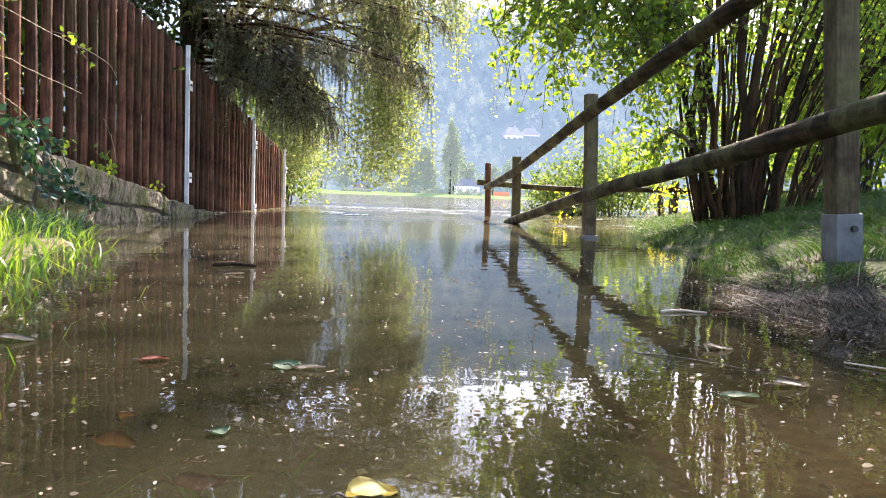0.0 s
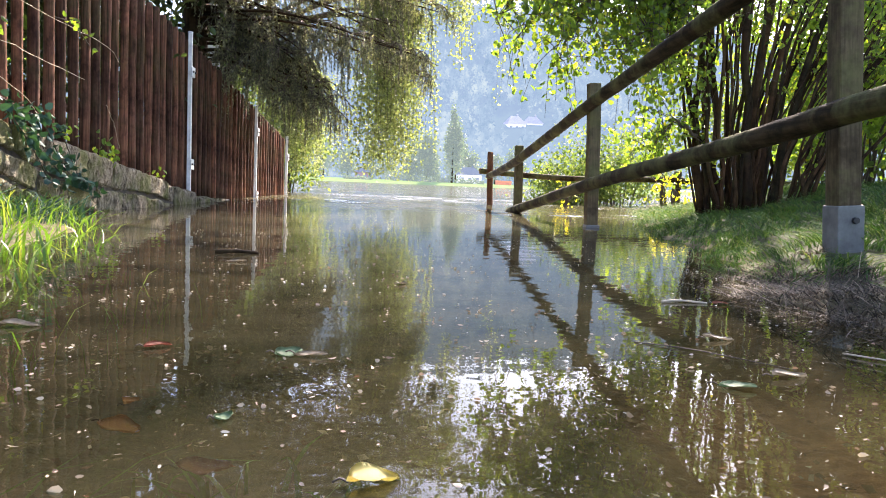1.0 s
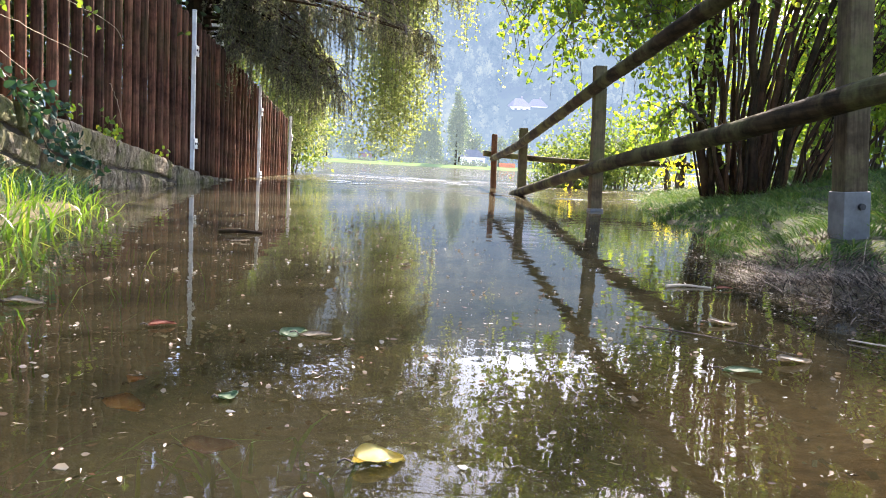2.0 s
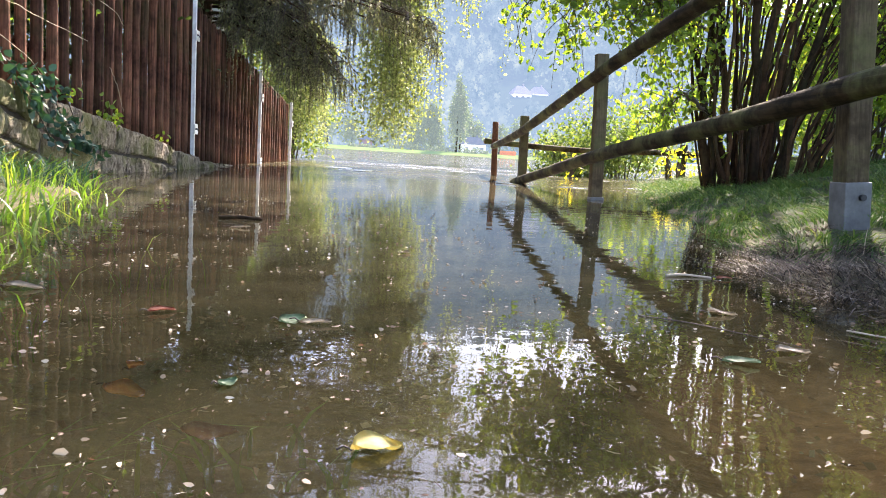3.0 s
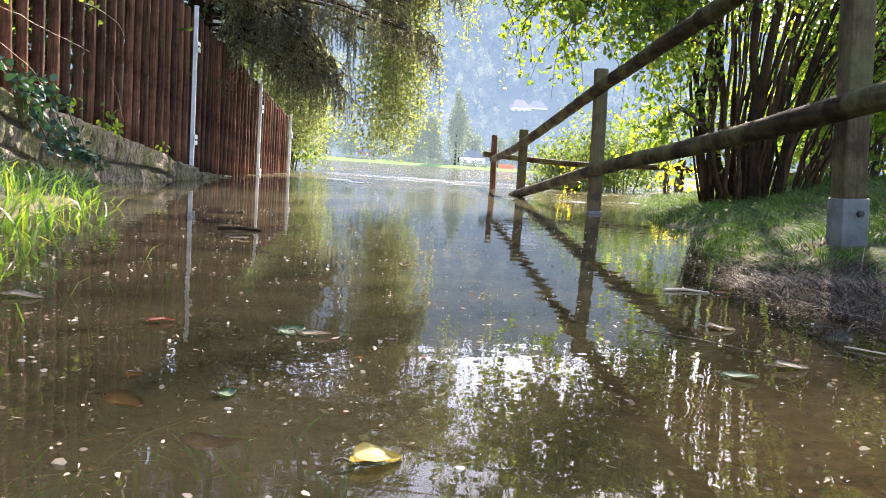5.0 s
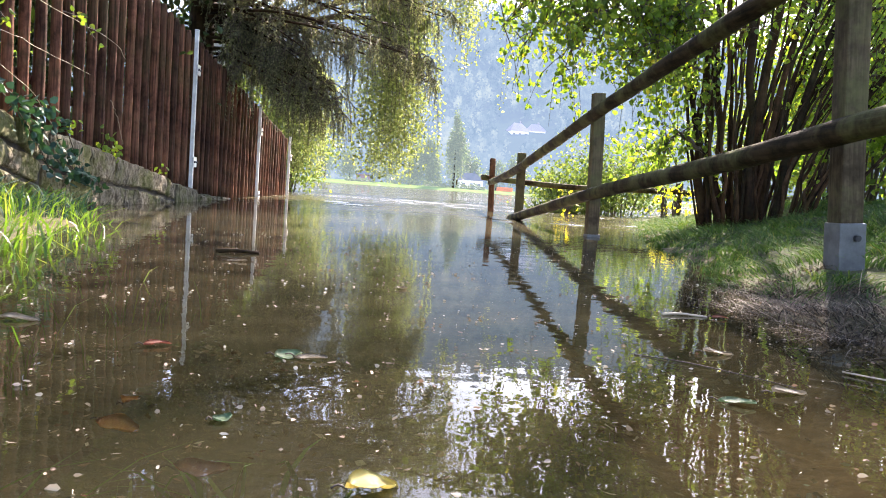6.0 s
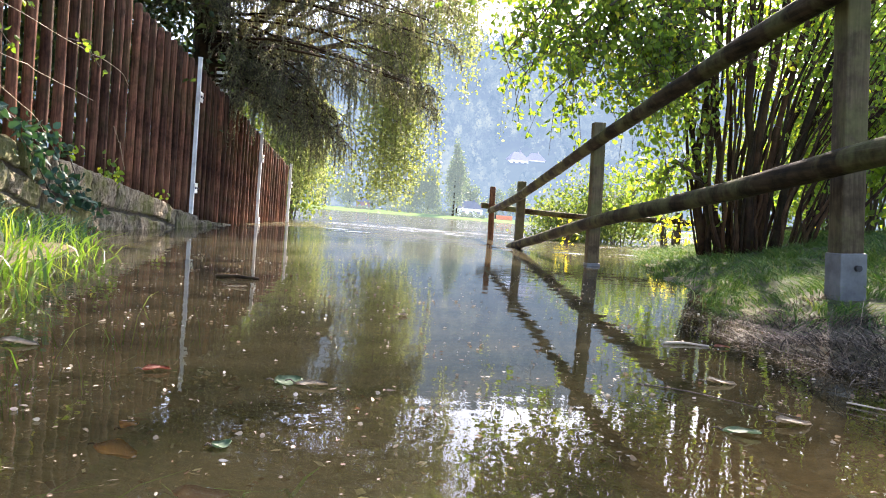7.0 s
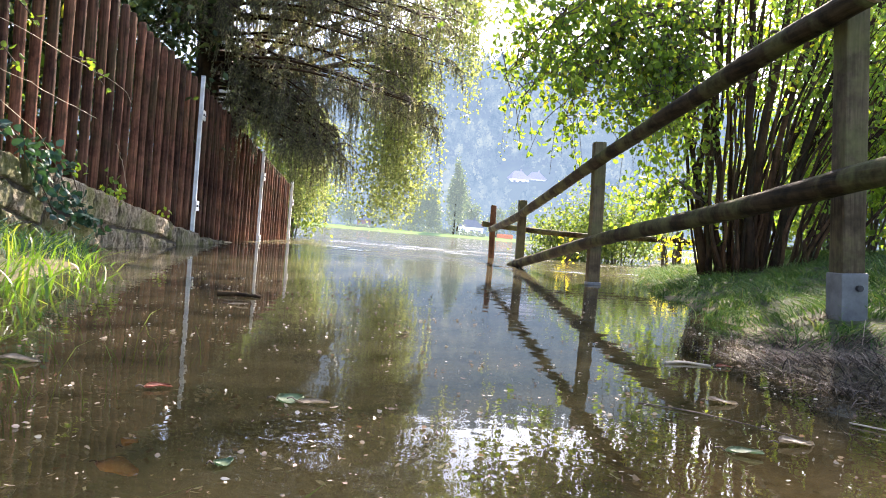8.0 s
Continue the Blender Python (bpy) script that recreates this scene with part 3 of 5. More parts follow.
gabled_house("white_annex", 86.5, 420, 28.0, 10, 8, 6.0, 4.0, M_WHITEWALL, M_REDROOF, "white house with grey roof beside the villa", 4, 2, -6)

banner = empty("orange_board", 35.0, 203, 0.5)
part("panel", box_bm(4.2, 0.1, 1.1, 0.02, centre=(0, 0, 0.8)), M_ORANGE, banner)
for dx in (-1.8, 1.8):
    part("leg", box_bm(0.12, 0.12, 1.0, centre=(dx, 0.12, 0.4)), M_ROOF, banner)
tagged(banner, "orange board on two legs on the far lawn", "board")


# ---------------------------------------------------------------- left: stone wall and pole fence
FX = lambda y: -1.785 + 0.0745 * (y - 7.9)      # fence line
WALL_TOP = ((0.5, 0.80), (2.5, 0.70), (4.30, 0.545), (4.93, 0.475), (5.49, 0.42), (5.88, 0.36), (6.33, 0.30), (7.0, 0.225), (7.3, 0.165), (7.85, 0.115), (8.6, 0.03), (9.4, -0.03))
WALL_JOINT = ((0.5, 0.64), (2.5, 0.55), (4.30, 0.405), (4.59, 0.33), (4.93, 0.25), (5.32, 0.178), (5.94, 0.138), (6.46, 0.115), (7.2, 0.02), (8.6, -0.08))   # bed under the coping
FENCE_TOP = ((0.5, 2.35), (3.0, 2.12), (6.45, 1.74), (7.88, 1.61), (10.9, 1.216), (13.22, 0.93))
FENCE_BOT = ((0.5, 0.85), (3.0, 0.76), (4.5, 0.63), (5.07, 0.52), (6.0, 0.40), (7.3, 0.205), (7.9, 0.13), (8.45, 0.045), (9.4, -0.04), (13.3, -0.08))


def lin(table, v):
    a, b = zip(*table)
    return float(np.interp(v, a, b))


wall = empty("stone_wall", FX(5), 5.0, 0)
tagged(wall, "low mossy sandstone wall that slopes into the water", "wall", kind="structure")
wall_core = bmesh.new()
wy = np.linspace(0.5, 8.6, 18)
ring = []
for y in wy:
    x1 = FX(y) + 0.088
    ring.append([wall_core.verts.new((x - FX(5), y - 5.0, z)) for x, z in ((x1, -0.35), (x1, lin(WALL_TOP, y) - 0.035), (x1 - 0.42, lin(WALL_TOP, y) - 0.035), (x1 - 0.42, -0.35))])
for a, b in zip(ring, ring[1:]):
    for i in range(4):
        wall_core.faces.new((a[i], b[i], b[(i + 1) % 4], a[(i + 1) % 4]))
wall_core.faces.new(ring[0])
wall_core.faces.new(ring[-1][::-1])
part("mortar_bed", wall_core, M_MORTAR, wall, "dark earthy joints")


def stone_block(y0, y1, za0, za1, zb0, zb1, proud, rough=1.0):
    """A hewn block: sloped bottom (za) and top (zb) from y0 to y1, a nearly flat weathered face with worn arrises."""
    bm = bmesh.new()
    ny, nz = 14, 9
    face = []
    seed = random.uniform(0, 50)
    turn = random.uniform(-0.02, 0.02)
    for i in range(ny + 1):
        u = i / ny
        col = []
        for j in range(nz + 1):
            w = j / nz
            y = y0 + (y1 - y0) * u
            lo, hi = za0 + (za1 - za0) * u, zb0 + (zb1 - zb0) * u
            z = lo + (hi - lo) * w
            rim = min(1.0, min(u, 1 - u) * (y1 - y0) / 0.03, min(w, 1 - w) * max(hi - lo, 0.02) / 0.03)
            nn = noise.noise(Vector((seed, y * 6, z * 7)))
            nf = noise.noise(Vector((seed, y * 24, z * 14)))
            x = FX(y) + 0.085 + proud * (0.55 + 0.45 * rim ** 0.6) + rough * (0.022 * nn + 0.017 * nf + 0.009 * noise.noise(Vector((seed, y * 55, z * 40)))) + turn * (u - 0.5)
            inset = 0.009 * (1 + 1.5 * nf)
            yy = y + (inset if i == 0 else -inset if i == ny else 0.0)
            zz = z + (inset if j == 0 else -inset if j == nz else 0.0) + 0.016 * noise.noise(Vector((seed + 9, y * 9, w * 2)))
            col.append(bm.verts.new((x - FX(5), yy - 5.0, zz)))
        face.append(col)
    for i in range(ny):
        for j in range(nz):
            bm.faces.new((face[i][j], face[i + 1][j], face[i + 1][j + 1], face[i][j + 1]))
    back = [[bm.verts.new((v.co.x - 0.22, v.co.y, v.co.z + 0.01)) for v in (face[i][0], face[i][nz])] for i in range(ny + 1)]
    for i in range(ny):
        bm.faces.new((face[i][nz], face[i + 1][nz], back[i + 1][1], back[i][1]))
        bm.faces.new((face[i + 1][0], face[i][0], back[i][0], back[i + 1][0]))
    bm.faces.new([face[0][j] for j in range(nz + 1)] + [back[0][1], back[0][0]])
    bm.faces.new([back[ny][0], back[ny][1]] + [face[ny][j] for j in range(nz, -1, -1)])
    return part("stone", bm, M_STONE, wall)


# a coping of long hewn blocks, a squared course below it, then small rubble down to the ground
random.seed(4)


def course(top_of, foot_of, lmin, lmax, proud, y_end, rough, jig):
    y = 0.6 + random.uniform(0, 0.3)
    while y < y_end - 0.1:
        y2 = min(y + random.uniform(lmin, lmax), y_end)
        a, b = random.uniform(-jig, jig), random.uniform(-jig, jig)
        t0, t1, f0, f1 = top_of(y) + a, top_of(y2) + a, foot_of(y) + b, foot_of(y2) + b
        if min(t0 - f0, t1 - f1) > 0.03:
            stone_block(y, y2 - 0.006, f0, f1, t0, t1, proud * random.uniform(0.75, 1.25), rough)
        y = y2 + random.uniform(0.002, 0.010)


top_line = lambda y: lin(WALL_TOP, y)
bed_line = lambda y: lin(WALL_JOINT, y)
mid_line = lambda y: bed_line(y) - 0.165
course(top_line, lambda y: bed_line(y) + 0.008, 0.30, 0.62, 0.040, 7.28, 0.9, 0.006)
course(lambda y: bed_line(y) - 0.006, lambda y: mid_line(y) + 0.006, 0.20, 0.46, 0.032, 7.28, 1.1, 0.008)
course(lambda y: mid_line(y) - 0.006, lambda y: mid_line(y) - 0.13, 0.14, 0.34, 0.034, 6.9, 1.5, 0.012)
course(lambda y: mid_line(y) - 0.14, lambda y: mid_line(y) - 0.30, 0.14, 0.34, 0.040, 6.0, 1.6, 0.012)
stone_block(7.30, 7.86, -0.16, -0.16, 0.165, 0.118, 0.060, 0.5)
for y0, y1, zt in ((7.95, 8.2, 0.07), (8.22, 8.6, 0.06), (8.63, 8.85, 0.035), (8.9, 9.3, 0.03)):
    stone_block(y0, y1, -0.2, -0.2, zt, zt - 0.02, 0.055, 1.4)


def pole_mesh(variant):
    """A round pole one metre long with a gently uneven surface and a chamfered head."""
    zs = np.array([0, 0.2, 0.4, 0.6, 0.8, 0.975, 1.0])
    pts = np.stack([0.004 * np.sin(zs * 4 + variant), 0.004 * np.cos(zs * 3 + variant * 2), zs], 1)
    r = 0.034 + 0.0025 * np.sin(zs * 7 + variant)
    r[-1] *= 0.72
    v, f = tube(pts, r, 10, 0.03)
    return arrays_to_mesh("pole", v, f, M_POLE, True)


np.random.seed(11)
POLES = [pole_mesh(i) for i in range(4)]


def panel(y0, y1, label):
    fence = empty("pole_fence", FX(y0), y0, 0)
    tagged(fence, label, "fence", "fence panels on the wall")
    n = max(1, round((y1 - y0) / 0.178))
    for i in range(n):
        y = y0 + (y1 - y0) * (i + 0.5) / n + random.uniform(-0.008, 0.008)
        zb = lin(FENCE_BOT, y) - 0.13 + random.uniform(-0.012, 0.012)
        zt = lin(FENCE_TOP, y) + random.uniform(-0.015, 0.008)
        ob = put("pole", POLES[i % 4], fence)
        ob.matrix_basis = Matrix.Translation((FX(y) - FX(y0), y - y0, zb)) @ Euler((random.uniform(-0.006, 0.006), random.uniform(-0.006, 0.006), random.uniform(0, 6.28))).to_matrix().to_4x4() @ Matrix.Diagonal((1, 1, zt - zb, 1))
    for f in (0.16, 0.86):
        a = Vector((FX(y0) - 0.062, y0 + 0.02, 0))
        b = Vector((FX(y1) - 0.062, y1 - 0.02, 0))
        a.z = lin(FENCE_BOT, y0) * (1 - f) + lin(FENCE_TOP, y0) * f
        b.z = lin(FENCE_BOT, y1) * (1 - f) + lin(FENCE_TOP, y1) * f
        P = np.array([a, b]) - np.array([FX(y0), y0, 0])
        v, q = tube(np.linspace(P[0], P[1], 6), np.full(6, 0.028), 8, 0.02)
        put("crossbar", arrays_to_mesh("crossbar", v, q, M_POLE, True), fence)
    return fence


for y0, y1 in ((0.6, 2.0), (2.0, 4.85), (4.85, 7.86), (7.94, 10.87), (10.95, 13.22)):
    panel(y0, y1, "dark red-brown stained round-pole fence panel")


def metal_post(y, zb, zt, r, clamps):
    p = empty("fence_post", FX(y) + 0.05, y, zb)
    h = zt - zb
    part("shaft", box_bm(r * 1.7, r * 1.7, h, 0.005, 2, (0, 0, h / 2)), M_ZINC, p)
    part("cap", box_bm(r * 1.9, r * 1.9, 0.014, 0.004, 1, (0, 0, h + 0.007)), M_ZINC, p)
    for zc in clamps:
        c = part("clamp", box_bm(0.016, 0.125, 0.10, 0.004, 1, (r * 0.85 + 0.010, 0, zc - zb)), M_ZINC, p)
        for s in (-0.045, 0.045):
            bm = bmesh.new()
            bmesh.ops.create_cone(bm, cap_ends=True, segments=8, radius1=0.011, radius2=0.008, depth=0.012, matrix=Matrix.Translation((r * 0.85 + 0.024, s, zc - zb)) @ Euler((0, radians(90), 0)).to_matrix().to_4x4())
            part("bolt", bm, M_BOLT, c)
    return tagged(p, "slim galvanised steel fence post with bolted clamps", "post", "steel posts of the pole fence")


metal_post(7.9, 0.06, 1.63, 0.022, (1.26, 0.375))
metal_post(10.91, -0.25, 1.23, 0.022, (0.88, 0.03))
metal_post(13.27, -0.35, 0.95, 0.024, (0.62,))


# ---------------------------------------------------------------- right: post and rail fence
def square_post(x, y, zb, zt, lean_x, lean_y, mat, size=0.09, sleeve=None, label="", top_cut=0.0):
    p = empty("fence_post", x, y, zb)
    h = zt - zb
    bm = box_bm(size, size, h, 0.006, 2, (0, 0, h / 2))
    bmesh.ops.subdivide_edges(bm, edges=[e for e in bm.edges if abs(e.verts[0].co.z - e.verts[1].co.z) > h * 0.5], cuts=6)
    for v in bm.verts:
        v.co.x += 0.003 * math.sin(v.co.z * 5 + x * 9)
        v.co.y += 0.003 * math.cos(v.co.z * 4 + y)
    part("shaft", bm, mat, p)
    if sleeve:
        z0, z1 = sleeve
        s = part("steel_shoe", box_bm(size + 0.014, size + 0.014, z1 - z0, 0.004, 2, (0, 0, (z0 + z1) / 2 - zb)), M_SHOE, p, "dull galvanised post shoe")
        for sx, sy in ((0, -1),):
            bm = bmesh.new()
            turn = Euler((radians(90), 0, 0)) if sy else Euler((0, radians(90), 0))
            bmesh.ops.create_cone(bm, cap_ends=True, segments=10, radius1=0.012, radius2=0.012, depth=0.016, matrix=Matrix.Translation((sx * (size / 2 + 0.014) + (0.012 if sy else 0), sy * (size / 2 + 0.014), z1 - 0.055 - zb)) @ turn.to_matrix().to_4x4())
            part("bolt", bm, M_BOLT, s)
    p.rotation_euler = (radians(lean_x), radians(lean_y), 0)
    return tagged(p, label, "post", "posts of the rail fence")


square_post(1.782, 2.73, 0.02, 1.34, 0, -4.2, M_POST, 0.090, (0.04, 0.262), "grey weathered square post in a steel shoe on the bank")
square_post(1.705, 5.80, -0.30, 1.075, 0, -1.9, M_POST, 0.088, (-0.30, 0.02), "grey weathered square post standing in flood water")
square_post(1.735, 8.92, -0.50, 0.755, 0, -1.2, M_POST, 0.090, None, "grey-green weathered square post standing in flood water")


def round_rail(name, keys, radius, label, sides=12, category="rail"):
    r = empty(name, *keys[0])
    P = path_points(keys, 26) - np.array(keys[0])
    P[1:-1] += np.random.normal(scale=0.0012, size=P[1:-1].shape)
    v, f = tube(P, radius * (1 + 0.018 * np.sin(np.linspace(0, 9, 26))), sides, 0.02)
    put("pole", arrays_to_mesh("pole", v, f, M_RAIL, True), r)
    for at, d in ((P[0], P[0] - P[1]), (P[-1], P[-1] - P[-2])):
        dd = Vector(d).normalized()
        bm = bmesh.new()
        bmesh.ops.create_cone(bm, cap_ends=True, segments=sides, radius1=radius * 0.97, radius2=radius * 0.9, depth=0.012, matrix=Matrix.Translation(Vector(at) + dd * 0.006) @ dd.to_track_quat("Z", "Y").to_matrix().to_4x4())
        part("cut_end", bm, M_CUT, r, "pale sawn end")
    return tagged(r, label, category, "rails of the rail fence")


np.random.seed(21)
round_rail("top_rail", ((1.600, 2.46, 1.215), (1.600, 3.45, 1.14), (1.602, 5.48, 0.925), (1.625, 7.2, 0.735), (1.650, 8.86, 0.555)), 0.046, "grey-brown round top rail sloping down to the river")
round_rail("top_rail", ((1.665, 8.80, 0.575), (1.72, 10.2, 0.49), (1.785, 11.60, 0.43)), 0.046, "grey-brown round rail end out over the water")
round_rail("lower_rail", ((1.600, 1.2, 0.69), (1.600, 2.48, 0.580), (1.600, 3.32, 0.502), (1.600, 5.48, 0.330), (1.620, 7.2, 0.165), (1.645, 9.0, -0.005)), 0.047, "mossy round lower rail dipping into the flood")

red = empty("round_post", 1.835, 11.72, -0.5)
v, f = tube(np.array([(0, 0, 0), (0.0, 0, 0.5), (-0.015, 0, 1.0), (-0.022, 0, 1.275), (-0.022, 0, 1.29)]), np.array([0.045, 0.045, 0.044, 0.044, 0.036]), 12, 0.02)
put("pole", arrays_to_mesh("pole", v, f, M_REDPOST, True), red)
tagged(red, "red-brown round wooden post standing in the river", "post", "posts of the rail fence")
square_post(4.75, 11.80, -0.10, 0.62, 0, 0, M_POST, 0.09, None, "weathered short post at the far bank")
round_rail("cross_rail", ((4.80, 11.84, 0.47), (6.4, 11.9, 0.50), (8.2, 12.0, 0.50)), 0.042, "dark weathered rail along the bank behind the hazel")
cross = round_rail("cross_rail", ((1.68, 11.81, 0.502), (3.04, 11.80, 0.447), (4.80, 11.72, 0.492)), 0.042, "dark weathered rail set across toward the bank")


# ---------------------------------------------------------------- trees and shrubs
def spruce():
    """Drooping old spruce behind the fence: boughs all round, hanging branchlets with needles."""
    np.random.seed(31)
    bx, by = -2.10, 9.7
    e = empty("spruce_tree", bx, by, 0.0)
    tagged(e, "dark drooping spruce with hanging boughs behind the fence", "tree")
    zs = np.linspace(-0.3, 13, 14)
    trunk = [(np.stack([0.03 * np.sin(zs), 0.03 * np.cos(zs * 0.7), zs], 1), np.linspace(0.17, 0.03, 14), 10, 0.05)]
    put("trunk", tubes_mesh("trunk", trunk, M_BARK), e)
    boughs, twigs, nb, na, nl = [], [], [], [], []
    plan = []
    for z0 in np.arange(2.1, 8.5, 0.17):
        for _ in range(2 if z0 < 6 else 1):
            az = np.random.uniform(-1.9, 1.25)      # mostly over the path and toward the river
            plan.append((z0, az, np.random.uniform(1.3, 2.5) * (1.0 if z0 < 5.5 else 0.75), np.random.uniform(0.05, 0.12), 1.0 if z0 < 4.5 else 0.45))
    for z0 in np.arange(2.0, 6.5, 0.17):
        plan.append((z0, np.random.choice([np.random.uniform(-2.7, -1.5), np.random.uniform(2.6, 3.7)]), np.random.uniform(1.2, 2.3), 0.10, 0.8))
    # low boughs bunched into one heavy drooping mass beside the fence
    for k in range(18):
        plan.append((np.random.uniform(1.5, 2.5), np.random.uniform(-0.55, -0.05), np.random.uniform(1.25, 1.80), np.random.uniform(0.24, 0.36), 1.05))
    # boughs toward the garden, seen over the top of the fence
    for k in range(12):
        plan.append((np.random.uniform(1.5, 2.1), np.random.uniform(-1.95, -1.3), np.random.uniform(1.0, 1.7), 0.06, 1.2))
    # long level boughs out over the water
    for k in range(32):
        plan.append((np.random.uniform(2.0, 3.6), np.random.uniform(-0.66, 0.02), np.random.uniform(2.0, 3.05), np.random.uniform(0.085, 0.15), 1.15))
    for z0, az, L, droop, thick in plan:
        if az < -0.6 and droop < 0.2:
            z0 = z0 + 0.7       # cut back along the fence
        s = np.linspace(0, 1, 12)
        r = s * L
        z = z0 + 0.10 * r - droop * r ** 2 + 0.25 * np.maximum(0, s - 0.8) * L * 0.5
        wob = 0.07 * np.sin(s * 5 + np.random.uniform(0, 6))
        P = np.stack([np.cos(az) * r - np.sin(az) * wob, np.sin(az) * r + np.cos(az) * wob, z], 1)
        boughs.append((P, np.linspace(0.022, 0.005, 12), 5, 0.05))
        # side branchlets, each with its own hanging ropes of needles
        for node in np.random.uniform(0.25 if droop > 0.2 else 0.12, 1.0, int(L * (7.5 if droop > 0.2 else 5.5) * thick)):
            i = min(int(node * 11), 10)
            p = P[i] + (P[i + 1] - P[i]) * (node * 11 - i)
            side = np.random.choice([-1, 1])
            out = np.array([-np.sin(az) * side, np.cos(az) * side, 0]) * np.random.uniform(0.10, 0.42) + np.array([np.cos(az), np.sin(az), 0]) * np.random.uniform(0, 0.25)
            tip = p + out + np.array([0, 0, -0.10])
            arm = path_points([p, p + out * 0.5 + np.array([0, 0, 0.02]), tip], 6)
            twigs.append((arm, np.linspace(0.008, 0.004, 6), 4, 0.0))
            ropes = [(arm[k], np.random.uniform(0.08, 0.36 if droop < 0.2 else 0.55) * (1.15 - 0.3 * node)) for k in (2, 3, 4, 5)]
            for start, hang in ropes:
                bend = np.append(np.random.normal(scale=0.045, size=2), 0) + out * 0.15
                Q = path_points([start, start + bend * 0.6 + np.array([0, 0, -0.25 * hang]), start + bend + np.array([0, 0, -0.65 * hang]), start + bend * 1.1 + np.array([0, 0, -hang])], 7)
                twigs.append((Q, np.linspace(0.004, 0.002, 7), 3, 0.0))
                m = int((22 + 150 * hang) * (1.0 if z0 < 4.5 else 0.5))
                j = np.random.uniform(0, 5.99, m)
                jj = j.astype(int)
                d = unit(Q[jj + 1] - Q[jj]) * 0.8 + np.random.normal(scale=0.5, size=(m, 3))
                nb.append(Q[jj] + (Q[jj + 1] - Q[jj]) * (j - jj)[:, None])
                na.append(d)
                nl.append(np.random.uniform(0.022, 0.042, m))
    for item in boughs:
        put("bough", tubes_mesh("bough", [item], M_BARK), e)
    put("brushwood", tubes_mesh("brushwood", twigs, M_TWIG), e)
    L = np.concatenate(nl)
    put("needles", leaf_mesh("needles", np.vstack(nb), np.vstack(na), L, L * 0.22, M_NEEDLE, 0.1), e, label="dark grey-green hanging needles")
    for o in e.children:
        if o.name.split(".")[0] in ("brushwood", "needles"):
            o["kind"] = "stuff"


spruce()


def hanging(strings, leaf, step, mat, name, parent, spread=0.05, limp=0.6, stem=0.0025):
    """Leaves strung along many thin twigs; strings are point lists."""
    B, A = [], []
    for P in strings:
        seg = np.linalg.norm(np.diff(P, axis=0), axis=1).sum()
        m = max(3, int(seg / step))
        j = np.random.uniform(0, len(P) - 1.001, m)
        jj = j.astype(int)
        B.append(P[jj] + (P[jj + 1] - P[jj]) * (j - jj)[:, None] + np.random.normal(scale=spread, size=(m, 3)))
        A.append(np.random.normal(size=(m, 3)) + np.array([0, 0, -limp]))
    B, A = np.vstack(B), np.vstack(A)
    s = np.random.uniform(0.7, 1.25, len(B)) * leaf
    tagged(put(name, oval_leaf_mesh(name, B, A, s, s * 0.72, mat), parent), kind="stuff")
    tagged(put("brushwood", tubes_mesh("brushwood", [(P, np.linspace(stem * 1.6, stem * 0.5, len(P)), 3, 0.0) for P in strings], M_TWIG), parent), kind="stuff")


